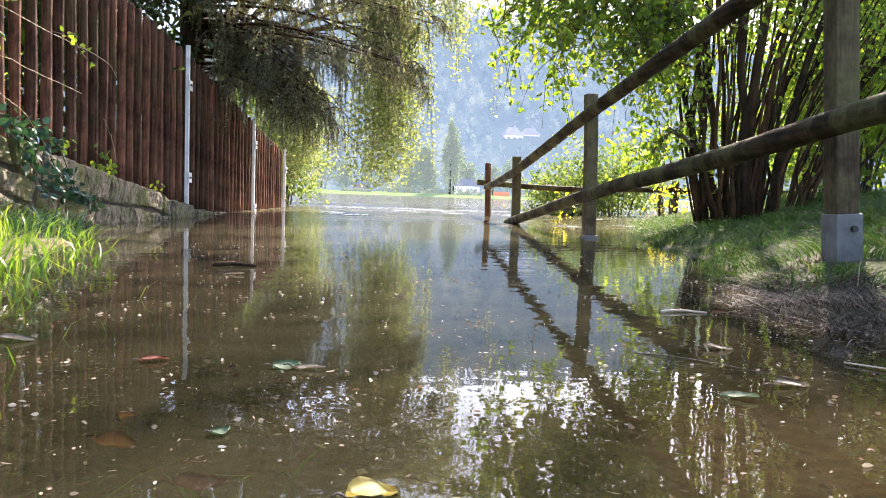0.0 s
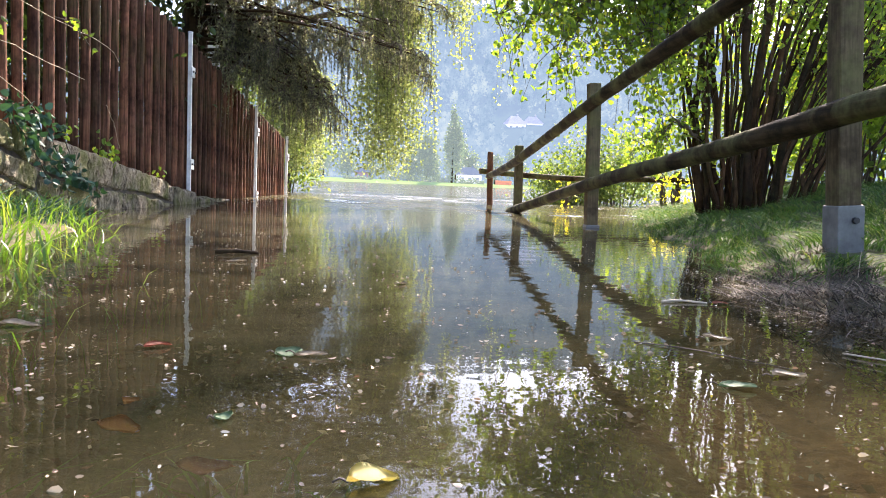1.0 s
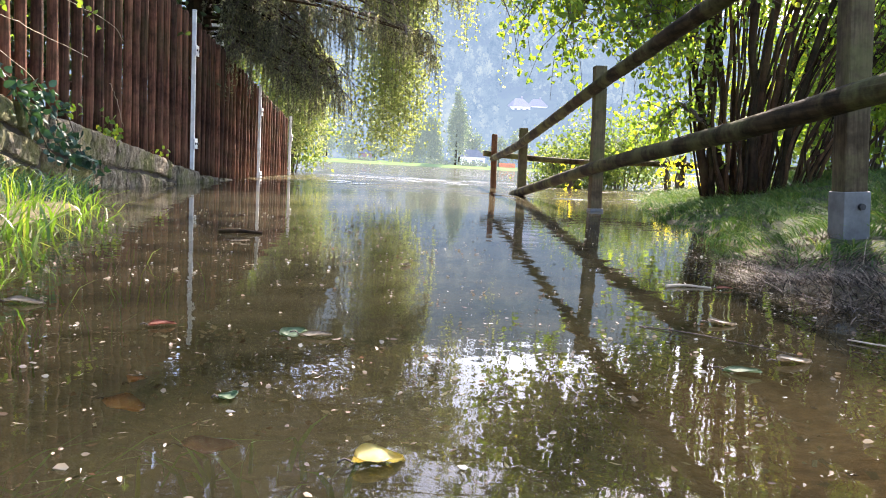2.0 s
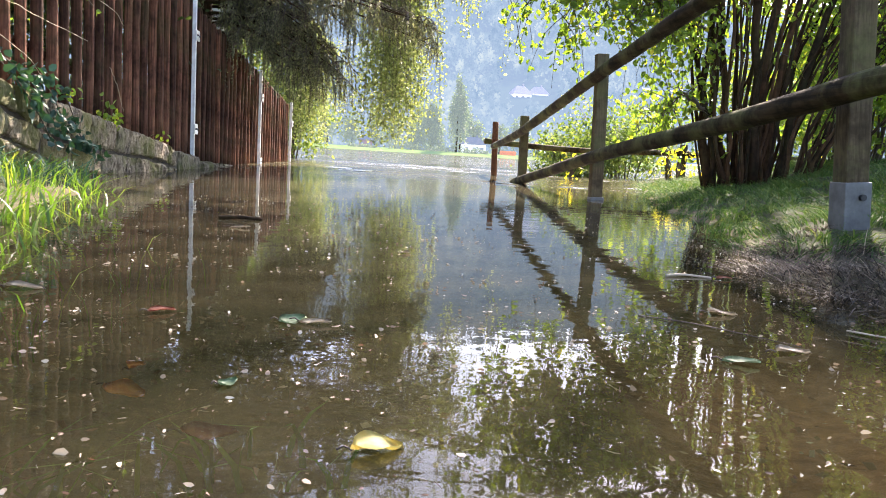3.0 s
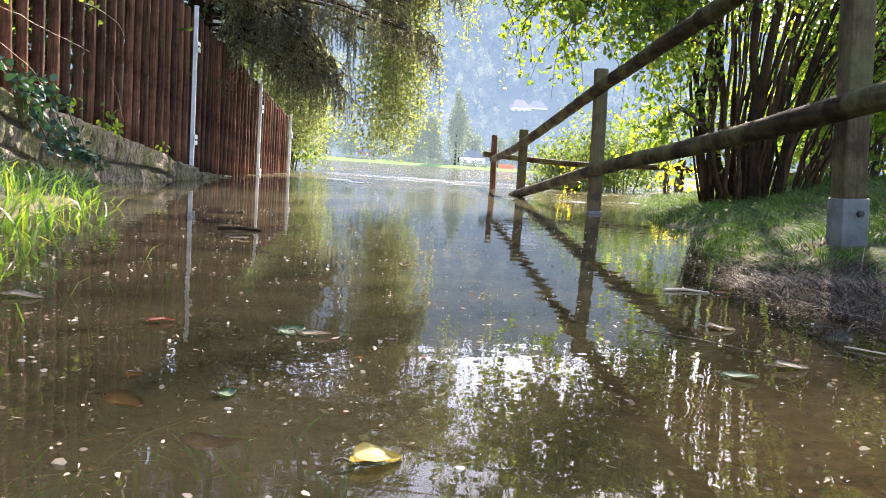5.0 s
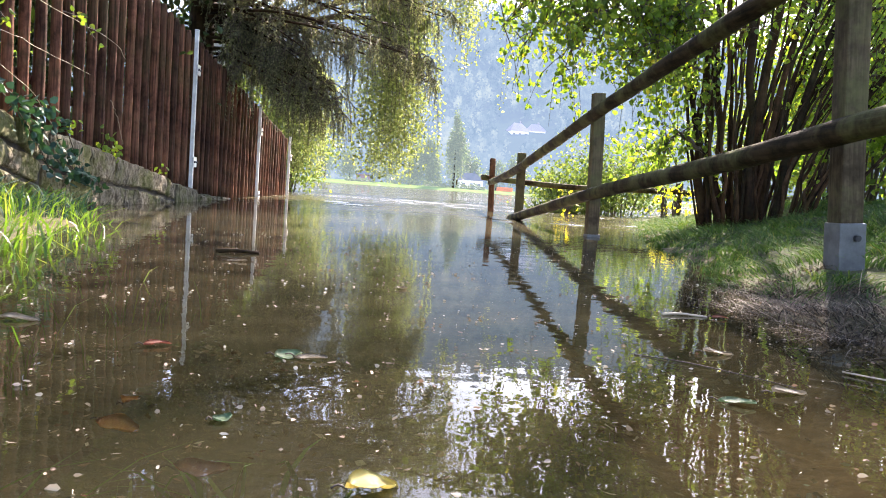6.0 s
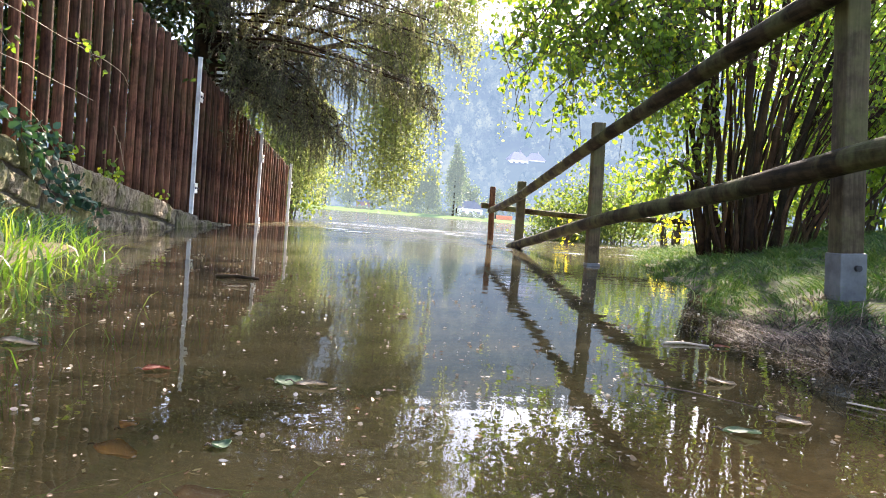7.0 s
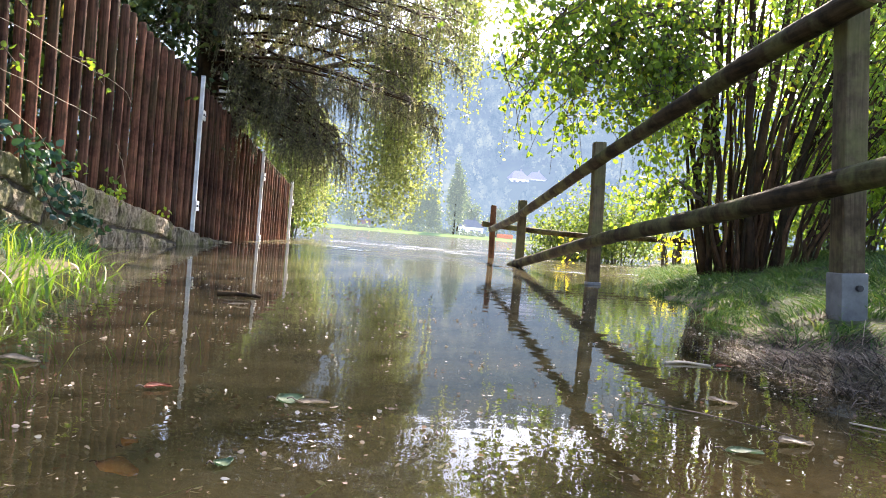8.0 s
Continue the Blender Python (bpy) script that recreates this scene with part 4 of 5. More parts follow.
def birch():
    """Weeping birch at the water's edge: arching limbs, curtains of thin twigs."""
    np.random.seed(41)
    e = empty("birch_tree", -2.9, 14.6, 0.0)
    tagged(e, "weeping birch with long hanging leafy twigs over the water", "tree")
    o = np.array([-2.9, 14.6, 0.0])
    zs = np.linspace(-0.4, 9, 10)
    put("trunk", tubes_mesh("trunk", [(np.stack([0.08 * np.sin(zs * 0.6), 0.05 * zs * 0, zs], 1), np.linspace(0.20, 0.05, 10), 10, 0.04)], M_BIRCH), e)
    limbs, strings = [], []
    ends = [((0.10, 11.6, 2.75), 0), ((0.35, 11.4, 2.85), 0), ((0.62, 11.8, 2.6), 0), ((0.30, 12.2, 2.5), 0),
            ((-1.25, 14.6, 2.2), 2), ((-1.0, 15.2, 2.0), 2), ((-1.45, 14.2, 2.1), 2),
            ((1.5, 12.2, 3.7), 1), ((2.3, 11.5, 3.9), 1), ((1.2, 14.0, 4.8), 1), ((2.8, 13.0, 5.0), 1), ((1.2, 11.0, 3.5), 1), ((1.7, 10.4, 3.6), 1), ((1.6, 12.6, 4.2), 1), ((1.3, 11.2, 3.0), 1), ((1.0, 10.4, 3.2), 1), ((0.8, 11.8, 3.4), 1),
            # the last two high limbs are added to keep sun off the near fence
            ((1.0, 9.5, 4.6), 1), ((2.2, 9.6, 5.0), 1), ((3.2, 11.0, 5.6), 1), ((0.0, 12.5, 5.2), 1), ((-1.5, 12.0, 5.5), 1), ((-3.5, 12.0, 6.0), 1), ((-5, 15, 5.0), 1), ((-3, 18, 5.0), 1), ((0.2, 9.6, 4.9), 1), ((0.5, 8.4, 5.0), 1)]
    for (x, y, z), kind in ends:
        tip = np.array([x, y, z]) - o
        z0 = max(1.4, z - np.random.uniform(0.2, 1.4))
        start = np.array([0, 0, z0])
        P = path_points([start, start * 0.6 + tip * 0.4 + np.array([0, 0, 0.7]), tip * 0.85 + start * 0.15 + np.array([0, 0, 0.45]), tip], 16, 0.012)
        limbs.append((P, np.linspace(0.05, 0.008, 16), 6, 0.06))
        count = {0: 42, 1: 22, 2: 50}[kind]
        for _ in range(count):
            t = np.random.uniform(0.5, 1.0) if kind == 1 else np.random.uniform(0.87, 1.0)
            i = min(int(t * 15), 14)
            p = P[i] + (P[i + 1] - P[i]) * (t * 15 - i)
            drop = {0: np.random.uniform(1.2, 2.9), 1: np.random.uniform(0.35, 1.35), 2: np.random.uniform(0.7, 2.0)}[kind]
            floor = 0.30 + 0.45 * max(0.0, (p + o)[0]) if kind == 0 else 0.12
            drop = min(drop, (p + o)[2] - floor - np.random.uniform(0, 0.35))
            if drop < 0.15:
                continue
            sx, sy = np.random.normal(scale=0.22, size=2)
            strings.append(path_points([p, p + (sx * 0.8, sy * 0.8, 0.02), p + (sx, sy, -drop * 0.5), p + (sx * 1.15, sy * 1.1, -drop)], 7))
    # a few lone long twigs near the middle of the view
    for x, y, z, d in ((1.72, 11.2, 3.4, 1.95), (1.80, 11.25, 3.3, 1.55), (1.35, 11.4, 3.4, 1.3), (1.1, 11.0, 3.2, 1.2)):
        p = np.array([x, y, z]) - o
        strings.append(path_points([p, p + (0.08, 0, -d * 0.4), p + (0.05, 0, -d)], 8))
    for item in limbs:
        put("limb", tubes_mesh("limb", [item], M_TWIG), e)
    hanging(strings, 0.046, 0.022, M_BIRCHLEAF, "leaves", e, 0.05)


birch()


def hazel():
    """Many-stemmed shrub on the right bank with broad leaves over the fence."""
    np.random.seed(51)
    bx, by = 3.55, 6.9
    bz = float(ground_height(np.array(bx), np.array(by)))
    e = empty("hazel_bush", bx, by, bz)
    tagged(e, "tall many-stemmed hazel bush with broad green leaves", "bush")
    stems = []
    spec = []
    for k in range(62):
        a = k / 61
        x0 = -0.62 + 1.2 * a + np.random.uniform(-0.07, 0.07)
        lean = -0.04 + 0.95 * a ** 1.5 + np.random.uniform(-0.16, 0.16)
        spec.append((x0, np.random.uniform(-0.35, 0.35), lean, np.random.uniform(-0.25, 0.35), np.random.uniform(2.6, 5.2), np.random.uniform(0.008, 0.021)))
    spec += [(-0.62, 0.05, 0.04, 0.0, 4.4, 0.036), (-0.50, 0.15, 0.03, 0.05, 4.6, 0.034), (-0.20, -0.15, -0.10, -0.05, 4.6, 0.042), (-0.12, 0.0, 0.12, 0.05, 5.2, 0.050), (0.05, 0.1, 0.20, 0.05, 4.8, 0.036), (0.16, 0.0, 0.32, 0.05, 4.6, 0.040), (0.30, 0.2, 0.40, 0.1, 4.6, 0.036), (0.42, -0.1, 0.62, 0.0, 4.2, 0.034), (-0.36, 0.2, -0.02, 0.1, 4.6, 0.030)]
    for i, (x0, y0, lx, ly, L, r) in enumerate(spec):
        up = L / math.sqrt(1 + lx * lx)
        P = path_points([(x0 * 0.8, y0 * 0.8, -0.12), (x0 + lx * 0.10 * up, y0 + ly * 0.1 * up, up * 0.22), (x0 + lx * 0.5 * up, y0 + ly * 0.45 * up, up * 0.6), (x0 + lx * 0.95 * up, y0 + ly * up, up)], 14, 0.018)
        stems.append(P)
        put("stem", tubes_mesh("stem", [(P, np.linspace(r * 1.15, r * 0.35, 14), 8, 0.07)], M_BARK), e)
    # limbs reaching left over the fence and upward
    o = np.array([bx, by, bz])
    limbs, twigs = [], []
    reach = [((2.9, 6.8, 2.3), (2.3, 6.4, 2.35), (1.55, 6.2, 1.65)), ((2.9, 6.8, 2.0), (2.4, 6.3, 1.9), (1.9, 6.2, 1.3)), ((3.0, 6.8, 2.6), (2.2, 6.0, 2.7), (1.3, 5.9, 2.0)), ((3.0, 6.8, 1.6), (2.6, 6.5, 1.6), (2.25, 6.4, 1.25)),
             ((3.1, 6.8, 3.0), (2.3, 6.4, 3.2), (1.2, 6.2, 2.6)), ((3.1, 6.9, 3.4), (2.2, 6.8, 3.8), (1.1, 6.5, 3.2)), ((3.3, 6.9, 3.6), (2.8, 5.8, 3.9), (2.2, 5.0, 3.3)), ((3.3, 6.9, 3.0), (2.9, 6.2, 3.1), (2.5, 5.6, 2.5)),
             ((3.5, 6.9, 3.8), (3.0, 6.0, 4.3), (1.9, 5.4, 4.0)), ((3.5, 6.9, 4.2), (2.5, 7.4, 4.8), (1.3, 7.6, 4.4)), ((3.8, 6.9, 4.0), (4.0, 6.0, 4.3), (4.0, 5.0, 3.8)), ((4.4, 7.0, 3.6), (5.0, 6.6, 3.7), (5.6, 6.2, 3.2)),
             ((2.9, 6.9, 2.1), (2.7, 7.6, 2.3), (2.2, 8.4, 1.9)), ((3.0, 7.0, 2.8), (2.5, 7.9, 3.0), (1.9, 8.6, 2.6)), ((3.6, 7.0, 2.4), (3.9, 7.9, 2.6), (4.1, 8.7, 2.2)), ((4.2, 7.0, 2.6), (4.8, 7.8, 2.7), (5.3, 8.3, 2.3)),
             ((2.85, 6.8, 1.2), (2.65, 6.9, 1.3), (2.45, 7.0, 1.05)), ((2.9, 6.8, 0.8), (2.7, 6.9, 0.9), (2.55, 7.0, 0.65)), ((4.2, 6.9, 1.5), (4.7, 6.8, 1.6), (5.2, 6.7, 1.3)), ((4.3, 7.0, 2.2), (4.9, 6.7, 2.2), (5.4, 6.5, 1.8)),
             ((2.9, 6.8, 2.0), (2.1, 6.4, 2.0), (1.45, 6.2, 1.10)), ((2.9, 6.8, 2.4), (1.9, 6.3, 2.4), (1.10, 6.2, 1.45)), ((2.9, 6.8, 2.7), (1.9, 6.4, 2.7), (1.0, 6.3, 1.95)), ((2.9, 6.8, 2.2), (2.0, 6.2, 2.2), (1.28, 6.1, 1.6)), ((2.9, 6.8, 1.7), (2.4, 6.3, 1.6), (1.95, 6.2, 1.05)),
             ((3.3, 6.9, 3.2), (2.0, 6.6, 3.4), (0.8, 6.6, 2.9)), ((3.4, 6.9, 4.0), (2.0, 7.0, 4.2), (0.5, 7.0, 3.6)), ((3.4, 6.9, 4.3), (2.4, 6.0, 4.5), (1.2, 5.6, 3.8)), ((3.5, 7.0, 4.6), (2.0, 8.0, 4.9), (0.6, 8.4, 4.3)),
             ((2.9, 6.8, 2.7), (1.9, 6.5, 2.9), (0.85, 6.4, 2.3)), ((3.0, 6.9, 3.0), (1.9, 6.7, 3.3), (0.7, 6.6, 2.7)), ((2.9, 6.8, 2.8), (2.0, 6.6, 3.0), (1.2, 6.5, 2.5)), ((3.0, 6.9, 3.2), (2.0, 6.9, 3.5), (0.95, 6.9, 3.1)), ((3.0, 6.9, 2.9), (1.8, 6.9, 3.0), (0.5, 6.8, 2.45)),
             # high limbs added to shade the bank and near water, mostly above the view
             ((4.0, 7.0, 3.6), (4.3, 7.2, 4.2), (4.6, 7.3, 4.6)), ((3.9, 7.0, 3.9), (4.0, 6.6, 4.6), (4.1, 6.0, 4.9)), ((4.2, 7.1, 4.0), (4.7, 7.6, 4.6), (5.2, 8.0, 4.8)), ((3.7, 7.1, 4.0), (3.6, 7.7, 4.7), (3.4, 8.4, 5.0)), ((4.4, 7.0, 3.4), (4.8, 6.6, 3.9), (5.2, 6.2, 4.1)), ((3.9, 7.0, 4.4), (4.2, 7.6, 5.2), (4.4, 8.2, 5.5)), ((4.0, 7.0, 4.2), (4.5, 7.0, 5.0), (5.0, 7.0, 5.4)), ((3.8, 7.0, 3.4), (4.0, 6.2, 3.8), (4.2, 5.4, 3.8)), ((4.3, 7.2, 3.2), (4.6, 7.9, 3.6), (4.8, 8.6, 3.7)), ((3.6, 7.0, 3.6), (3.5, 6.3, 4.3), (3.3, 5.6, 4.5)),
             ((3.4, 7.0, 4.6), (2.4, 6.4, 5.2), (1.2, 6.0, 5.2)), ((3.5, 7.0, 4.8), (2.6, 7.4, 5.6), (1.5, 7.6, 5.6)), ((3.6, 7.0, 4.8), (3.2, 6.4, 5.6), (2.6, 5.8, 5.6)), ((3.8, 7.0, 4.8), (3.8, 7.4, 5.8), (3.6, 7.6, 6.3)), ((3.4, 7.0, 4.4), (2.2, 7.0, 5.0), (0.6, 6.8, 5.0)), ((3.5, 7.0, 4.9), (2.8, 8.0, 5.8), (2.2, 8.8, 6.0)), ((3.9, 6.9, 4.5), (4.4, 6.5, 5.2), (5.0, 6.0, 5.2)), ((3.6, 7.0, 4.6), (3.0, 8.2, 5.0), (2.6, 9.2, 4.8))]
    reach += [((2.8, 6.8, 1.9 + 0.1 * k), (0.5 * x + 1.2, 6.4, z + 0.75), (x, 6.2 + 0.1 * (k % 3), z)) for k, (x, z) in enumerate(((0.95, 1.30), (1.12, 1.15), (1.45, 0.98), (1.75, 1.25), (2.25, 1.0), (2.42, 1.2)))]
    for keys in reach:
        lift = 0.28 if keys[2][2] < 1.6 and keys[2][0] < 2.5 else 0.0
        P = path_points([np.array(k) - o + np.array([0, 0, lift]) for k in keys], 14, 0.015)
        limbs.append((P, np.linspace(0.018, 0.004, 14), 5, 0.05))
        for _ in range(40 if keys[2][2] < 1.6 else 12 if keys[2][2] < 3.2 else 8):
            t = np.random.uniform(0.45 if lift else 0.25, 1.0)
            i = min(int(t * 13), 12)
            p = P[i] + (P[i + 1] - P[i]) * (t * 13 - i)
            d = unit(np.random.normal(size=3)) * np.random.uniform(0.2, 0.6)
            twigs.append(path_points([p, p + d * 0.6 + (0, 0, 0.03), p + d + (0, 0, -0.14)], 5))
    for P in stems:
        for _ in range(8):
            t = np.random.uniform(0.52, 1.0)
            i = min(int(t * 13), 12)
            p = P[i]
            d = unit(np.random.normal(size=3)) * np.random.uniform(0.2, 0.55)
            twigs.append(path_points([p, p + d * 0.6 + (0, 0, 0.05), p + d + (0, 0, -0.08)], 5))
    for item in limbs:
        put("limb", tubes_mesh("limb", [item], M_TWIG), e)
    hanging(twigs, 0.056, 0.040, M_HAZEL, "leaves", e, 0.03, 0.8, 0.003)


hazel()


def shrub(name, x, y, r, h, n, leaf, mat, label, stems=9, seed=1, ry=None):
    np.random.seed(seed)
    z0 = max(float(ground_height(np.array(x), np.array(y))), -0.15)
    e = empty(name, x, y, z0)
    rods = []
    for _ in range(stems):
        a = np.random.uniform(0, 6.28)
        q = np.random.uniform(0.3, 0.95)
        tip = np.array([math.cos(a) * r * q, math.sin(a) * (ry or r) * q, h * np.random.uniform(0.6, 1.0)])
        rods.append((path_points([(tip[0] * 0.15, tip[1] * 0.15, -0.1), tip * np.array([0.5, 0.5, 0.6]), tip], 7, 0.02), np.linspace(0.016, 0.004, 7), 5, 0.05))
    for rod in rods:
        put("stem", tubes_mesh("stem", [rod], M_TWIG), e)
    p = crown_points(n, r, ry or r, h * 0.5, 0.25, max(30, n // 45)) + np.array([0, 0, h * 0.5])
    p = p[p[:, 2] > 0.0]
    s = np.random.uniform(0.6, 1.3, len(p)) * leaf
    put("leaves", oval_leaf_mesh("leaves", p, np.random.normal(size=p.shape) + np.array([0, 0, -0.5]), s, s * 0.6, mat), e)
    return tagged(e, label, "shrub", "waterside shrubs")


shrub("waterside_shrub", -1.62, 16.2, 0.80, 1.9, 4200, 0.075, M_SHRUB, "sunlit yellow-green shrub at the water behind the fence", 10, 61)
shrub("waterside_shrub", -2.6, 15.2, 1.1, 3.2, 5000, 0.075, M_SHRUB, "tall yellow-green shrub behind the fence end", 10, 62)
shrub("waterside_shrub", 3.8, 15.0, 1.1, 1.05, 3400, 0.07, M_SHRUB, "pale green arching shrub beyond the rail fence", 12, 63, 0.9)
shrub("waterside_shrub", 5.0, 15.5, 1.5, 1.7, 4500, 0.075, M_SHRUB, "light green shrub on the bank beyond the fence", 12, 64)
shrub("waterside_shrub", 6.6, 13.0, 1.5, 2.0, 4500, 0.08, M_SHRUB, "light green bush behind the hazel", 12, 65)
shrub("waterside_shrub", 6.2, 9.8, 1.3, 2.3, 4500, 0.08, M_HAZEL, "green bush on the bank behind the hazel", 10, 66)
shrub("waterside_shrub", 5.0, 7.6, 0.9, 1.5, 2500, 0.075, M_HAZEL, "leafy green bush beside the hazel stems", 9, 67)
shrub("waterside_shrub", 4.6, 4.6, 0.9, 1.6, 2600, 0.07, M_HAZEL, "leafy green bush behind the rail fence post", 9, 68)
shrub("yellow_shrub", 4.15, 10.6, 0.42, 0.55, 110, 0.06, M_YELLOW, "low shrub with bright yellow leaves by the water", 8, 69)
shrub("yellow_shrub", 3.15, 12.4, 0.20, 0.62, 46, 0.07, M_YELLOW, "sparse shrub with yellow leaves by the cross rail", 7, 70)

# two bushes added to close sky gaps over the fence and in the reflection
shrub("filler_bush", -3.3, 7.4, 1.5, 5.6, 16150, 0.085, M_SHADEBUSH, "tall dark green filler bush behind the fence", 10, 79)
shrub("filler_bush", -2.85, 8.7, 1.0, 4.8, 7650, 0.085, M_SHADEBUSH, "dark green filler bush beside the spruce trunk", 9, 77)
shrub("tall_thicket", 5.7, 9.4, 1.6, 5.6, 7000, 0.085, M_HAZEL, "tall leafy thicket behind the hazel stems", 14, 76)
shrub("tall_thicket", 7.8, 10.8, 2.3, 6.2, 8500, 0.10, M_HAZEL, "tall light green thicket on the bank", 14, 75)
# one more bush added against sky gaps behind the fence
shrub("filler_bush", -3.5, 4.3, 1.2, 4.4, 7650, 0.085, M_SHADEBUSH, "dense green filler bush behind the pole fence", 10, 78)
# added bushes, mostly unseen; the two behind the camera hold back blue skylight
for i, (x, y) in enumerate(((-7, 13), (-4.6, 5.6), (-4.3, 2.2), (9, 3), (9.5, 9), (8, -3), (-6, -5))):
    shrub("surrounding_bush", x, y, 2.2, 5.0 if abs(x) > 5 else 3.5, 2600, 0.16, M_HAZEL, "dense green bush added at the unseen edge of the place", 9, 80 + i)


# ---------------------------------------------------------------- grass, weeds and ivy
def grass(name, label, test, n, length, width, mat, xr, yr, seed, lean=0.5, sink=0.01, pull=(0, 0, 0), rise=1.0, flow=0.0):
    np.random.seed(seed)
    x = np.random.uniform(*xr, n)
    y = np.random.uniform(*yr, n)
    z = ground_height(x, y)
    keep = test(x, y, z)
    base = np.stack([x, y, z - sink], 1)[keep]
    m = len(base)
    ln = np.random.normal(scale=lean, size=(m, 3)) * np.array([1, 1, 0.15]) + np.array(pull)
    bx, by = base[:, 0], base[:, 1]
    way = 2.2 * np.sin(2.3 * bx + 1.1 * np.sin(3.1 * by)) + 1.8 * np.cos(2.9 * by + 1.3 * np.sin(1.9 * bx)) + 0.6 * np.sin(9 * bx + 7 * by)
    ln += flow * np.stack([np.cos(way), np.sin(way), np.zeros(m)], 1)      # matted tufts lean together
    L = np.random.uniform(0.5, 1.2, m) * length * (1 + (0.45 * np.sin(8.3 * bx + 2 * np.sin(6.1 * by)) if flow else 0))
    ob = put(name, blade_mesh(name, base, ln, L, np.random.uniform(0.6, 1.2, m) * width, mat, rise))
    return tagged(ob, label, "grass", kind="stuff")


shore_r = lambda y: np.interp(y, *zip(*SHORE_R))
shore_l = lambda y: np.interp(y, *zip(*SHORE_L))
patch = lambda x, y, s: np.sin(x * s + 1.3 * np.sin(y * s * 0.7)) * np.cos(y * s * 1.1 + 0.8 * np.sin(x * s * 0.6))
grass("tall_grass", "long bright green grass in front of the stone wall", lambda x, y, z: (shore_l(y) - x > -0.10 + 0.08 * patch(x, y, 9)) & (x > FX(y) + 0.03), 1200, 0.135, 0.008, M_GRASS, (-2.1, -0.7), (1.5, 4.9), 91, 0.75, pull=(0.3, -0.15, 0))
# dark green plants; the ivy colour also carries the shade of the wall
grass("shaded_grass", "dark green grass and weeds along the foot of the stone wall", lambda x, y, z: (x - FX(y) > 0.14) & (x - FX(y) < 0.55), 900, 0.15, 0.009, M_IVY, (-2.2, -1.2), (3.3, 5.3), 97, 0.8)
grass("bank_grass", "short green grass on the river bank under the fence", lambda x, y, z: (x - shore_r(y) > 0.10 + 0.12 * patch(x, y, 5)) & ((y > 2.2) | (x - shore_r(y) > 0.42)) & ~((np.abs(x - 1.72) < 0.10) & (y > 2.35) & (y < 2.85)), 98000, 0.10, 0.0058, M_BANK, (1.1, 6.5), (1.0, 11.5), 92, 0.55, pull=(-0.3, -0.2, 0), rise=0.5, flow=0.8)
grass("dry_grass", "tangled dry brown grass along the muddy shore", lambda x, y, z: (x - shore_r(y) > -0.02) & (x - shore_r(y) < 0.50 + 0.2 * patch(x, y, 6)) & (y < 2.75), 30000, 0.080, 0.0034, M_DRY, (0.85, 2.4), (0.7, 3.6), 93, 0.95, 0.0, rise=0.36, flow=0.7)
grass("shore_weeds", "low weeds and grass at the water line", lambda x, y, z: (np.abs(x - shore_r(y)) < 0.16) & (patch(x, y, 6) > -0.1), 5000, 0.075, 0.005, M_BANK, (1.1, 4.0), (3.0, 10.5), 94, 0.8)
grass("sunken_grass", "green grass blades under and through shallow water", lambda x, y, z: (patch(x, y, 11) > -0.15), 260, 0.075, 0.0075, M_GRASS, (-0.75, -0.02), (0.42, 0.80), 95, 0.8)
grass("sunken_grass", "sparse green blades standing in shallow water", lambda x, y, z: (patch(x, y, 9) > 0.1), 260, 0.12, 0.0035, M_GRASS, (-0.95, -0.45), (0.8, 2.2), 96, 0.6)


def clump(name, label, category, cx, n, mat, leaf, parent_at, group="", seed=1, stems=()):
    np.random.seed(seed)
    e = empty(name, *parent_at)
    o = np.array(parent_at)
    put("leaves", oval_leaf_mesh("leaves", cx - o, np.random.normal(size=cx.shape) * np.array([0.6, 1, 1]) + np.array([0.9, 0, -0.7]), np.random.uniform(0.7, 1.3, len(cx)) * leaf, np.random.uniform(0.6, 0.95, len(cx)) * leaf, mat, 0.15), e)
    if stems:
        for P in stems:
            put("stem", tubes_mesh("stem", [(P - o, np.full(len(P), 0.0035), 5, 0.0)], M_TWIG), e)
    return tagged(e, label, category, group)


np.random.seed(101)
ivy_paths = []
for k in range(4):
    y = 4.0 + 0.20 * k
    ivy_paths.append(path_points([(FX(y) + 0.12, y, lin(WALL_TOP, y) + 0.16 - 0.03 * k), (FX(y) + 0.17, y + 0.35, lin(WALL_TOP, y + 0.35) + 0.04), (FX(y) + 0.20, y + 0.6, lin(WALL_TOP, y + 0.6) - 0.12 - 0.03 * k), (FX(y) + 0.19, y + 0.85 + 0.05 * k, lin(WALL_TOP, y + 0.85) - 0.26)], 20))
B = np.vstack([P[np.random.randint(0, 20, 52)] + np.random.normal(scale=0.035, size=(52, 3)) * np.array([0.4, 1, 1]) for P in ivy_paths])
clump("ivy", "dark blue-green ivy trailing down the stone wall", "ivy", B, 0, M_IVY, 0.055, (FX(4.2) + 0.15, 4.2, 0.3), seed=102, stems=ivy_paths)

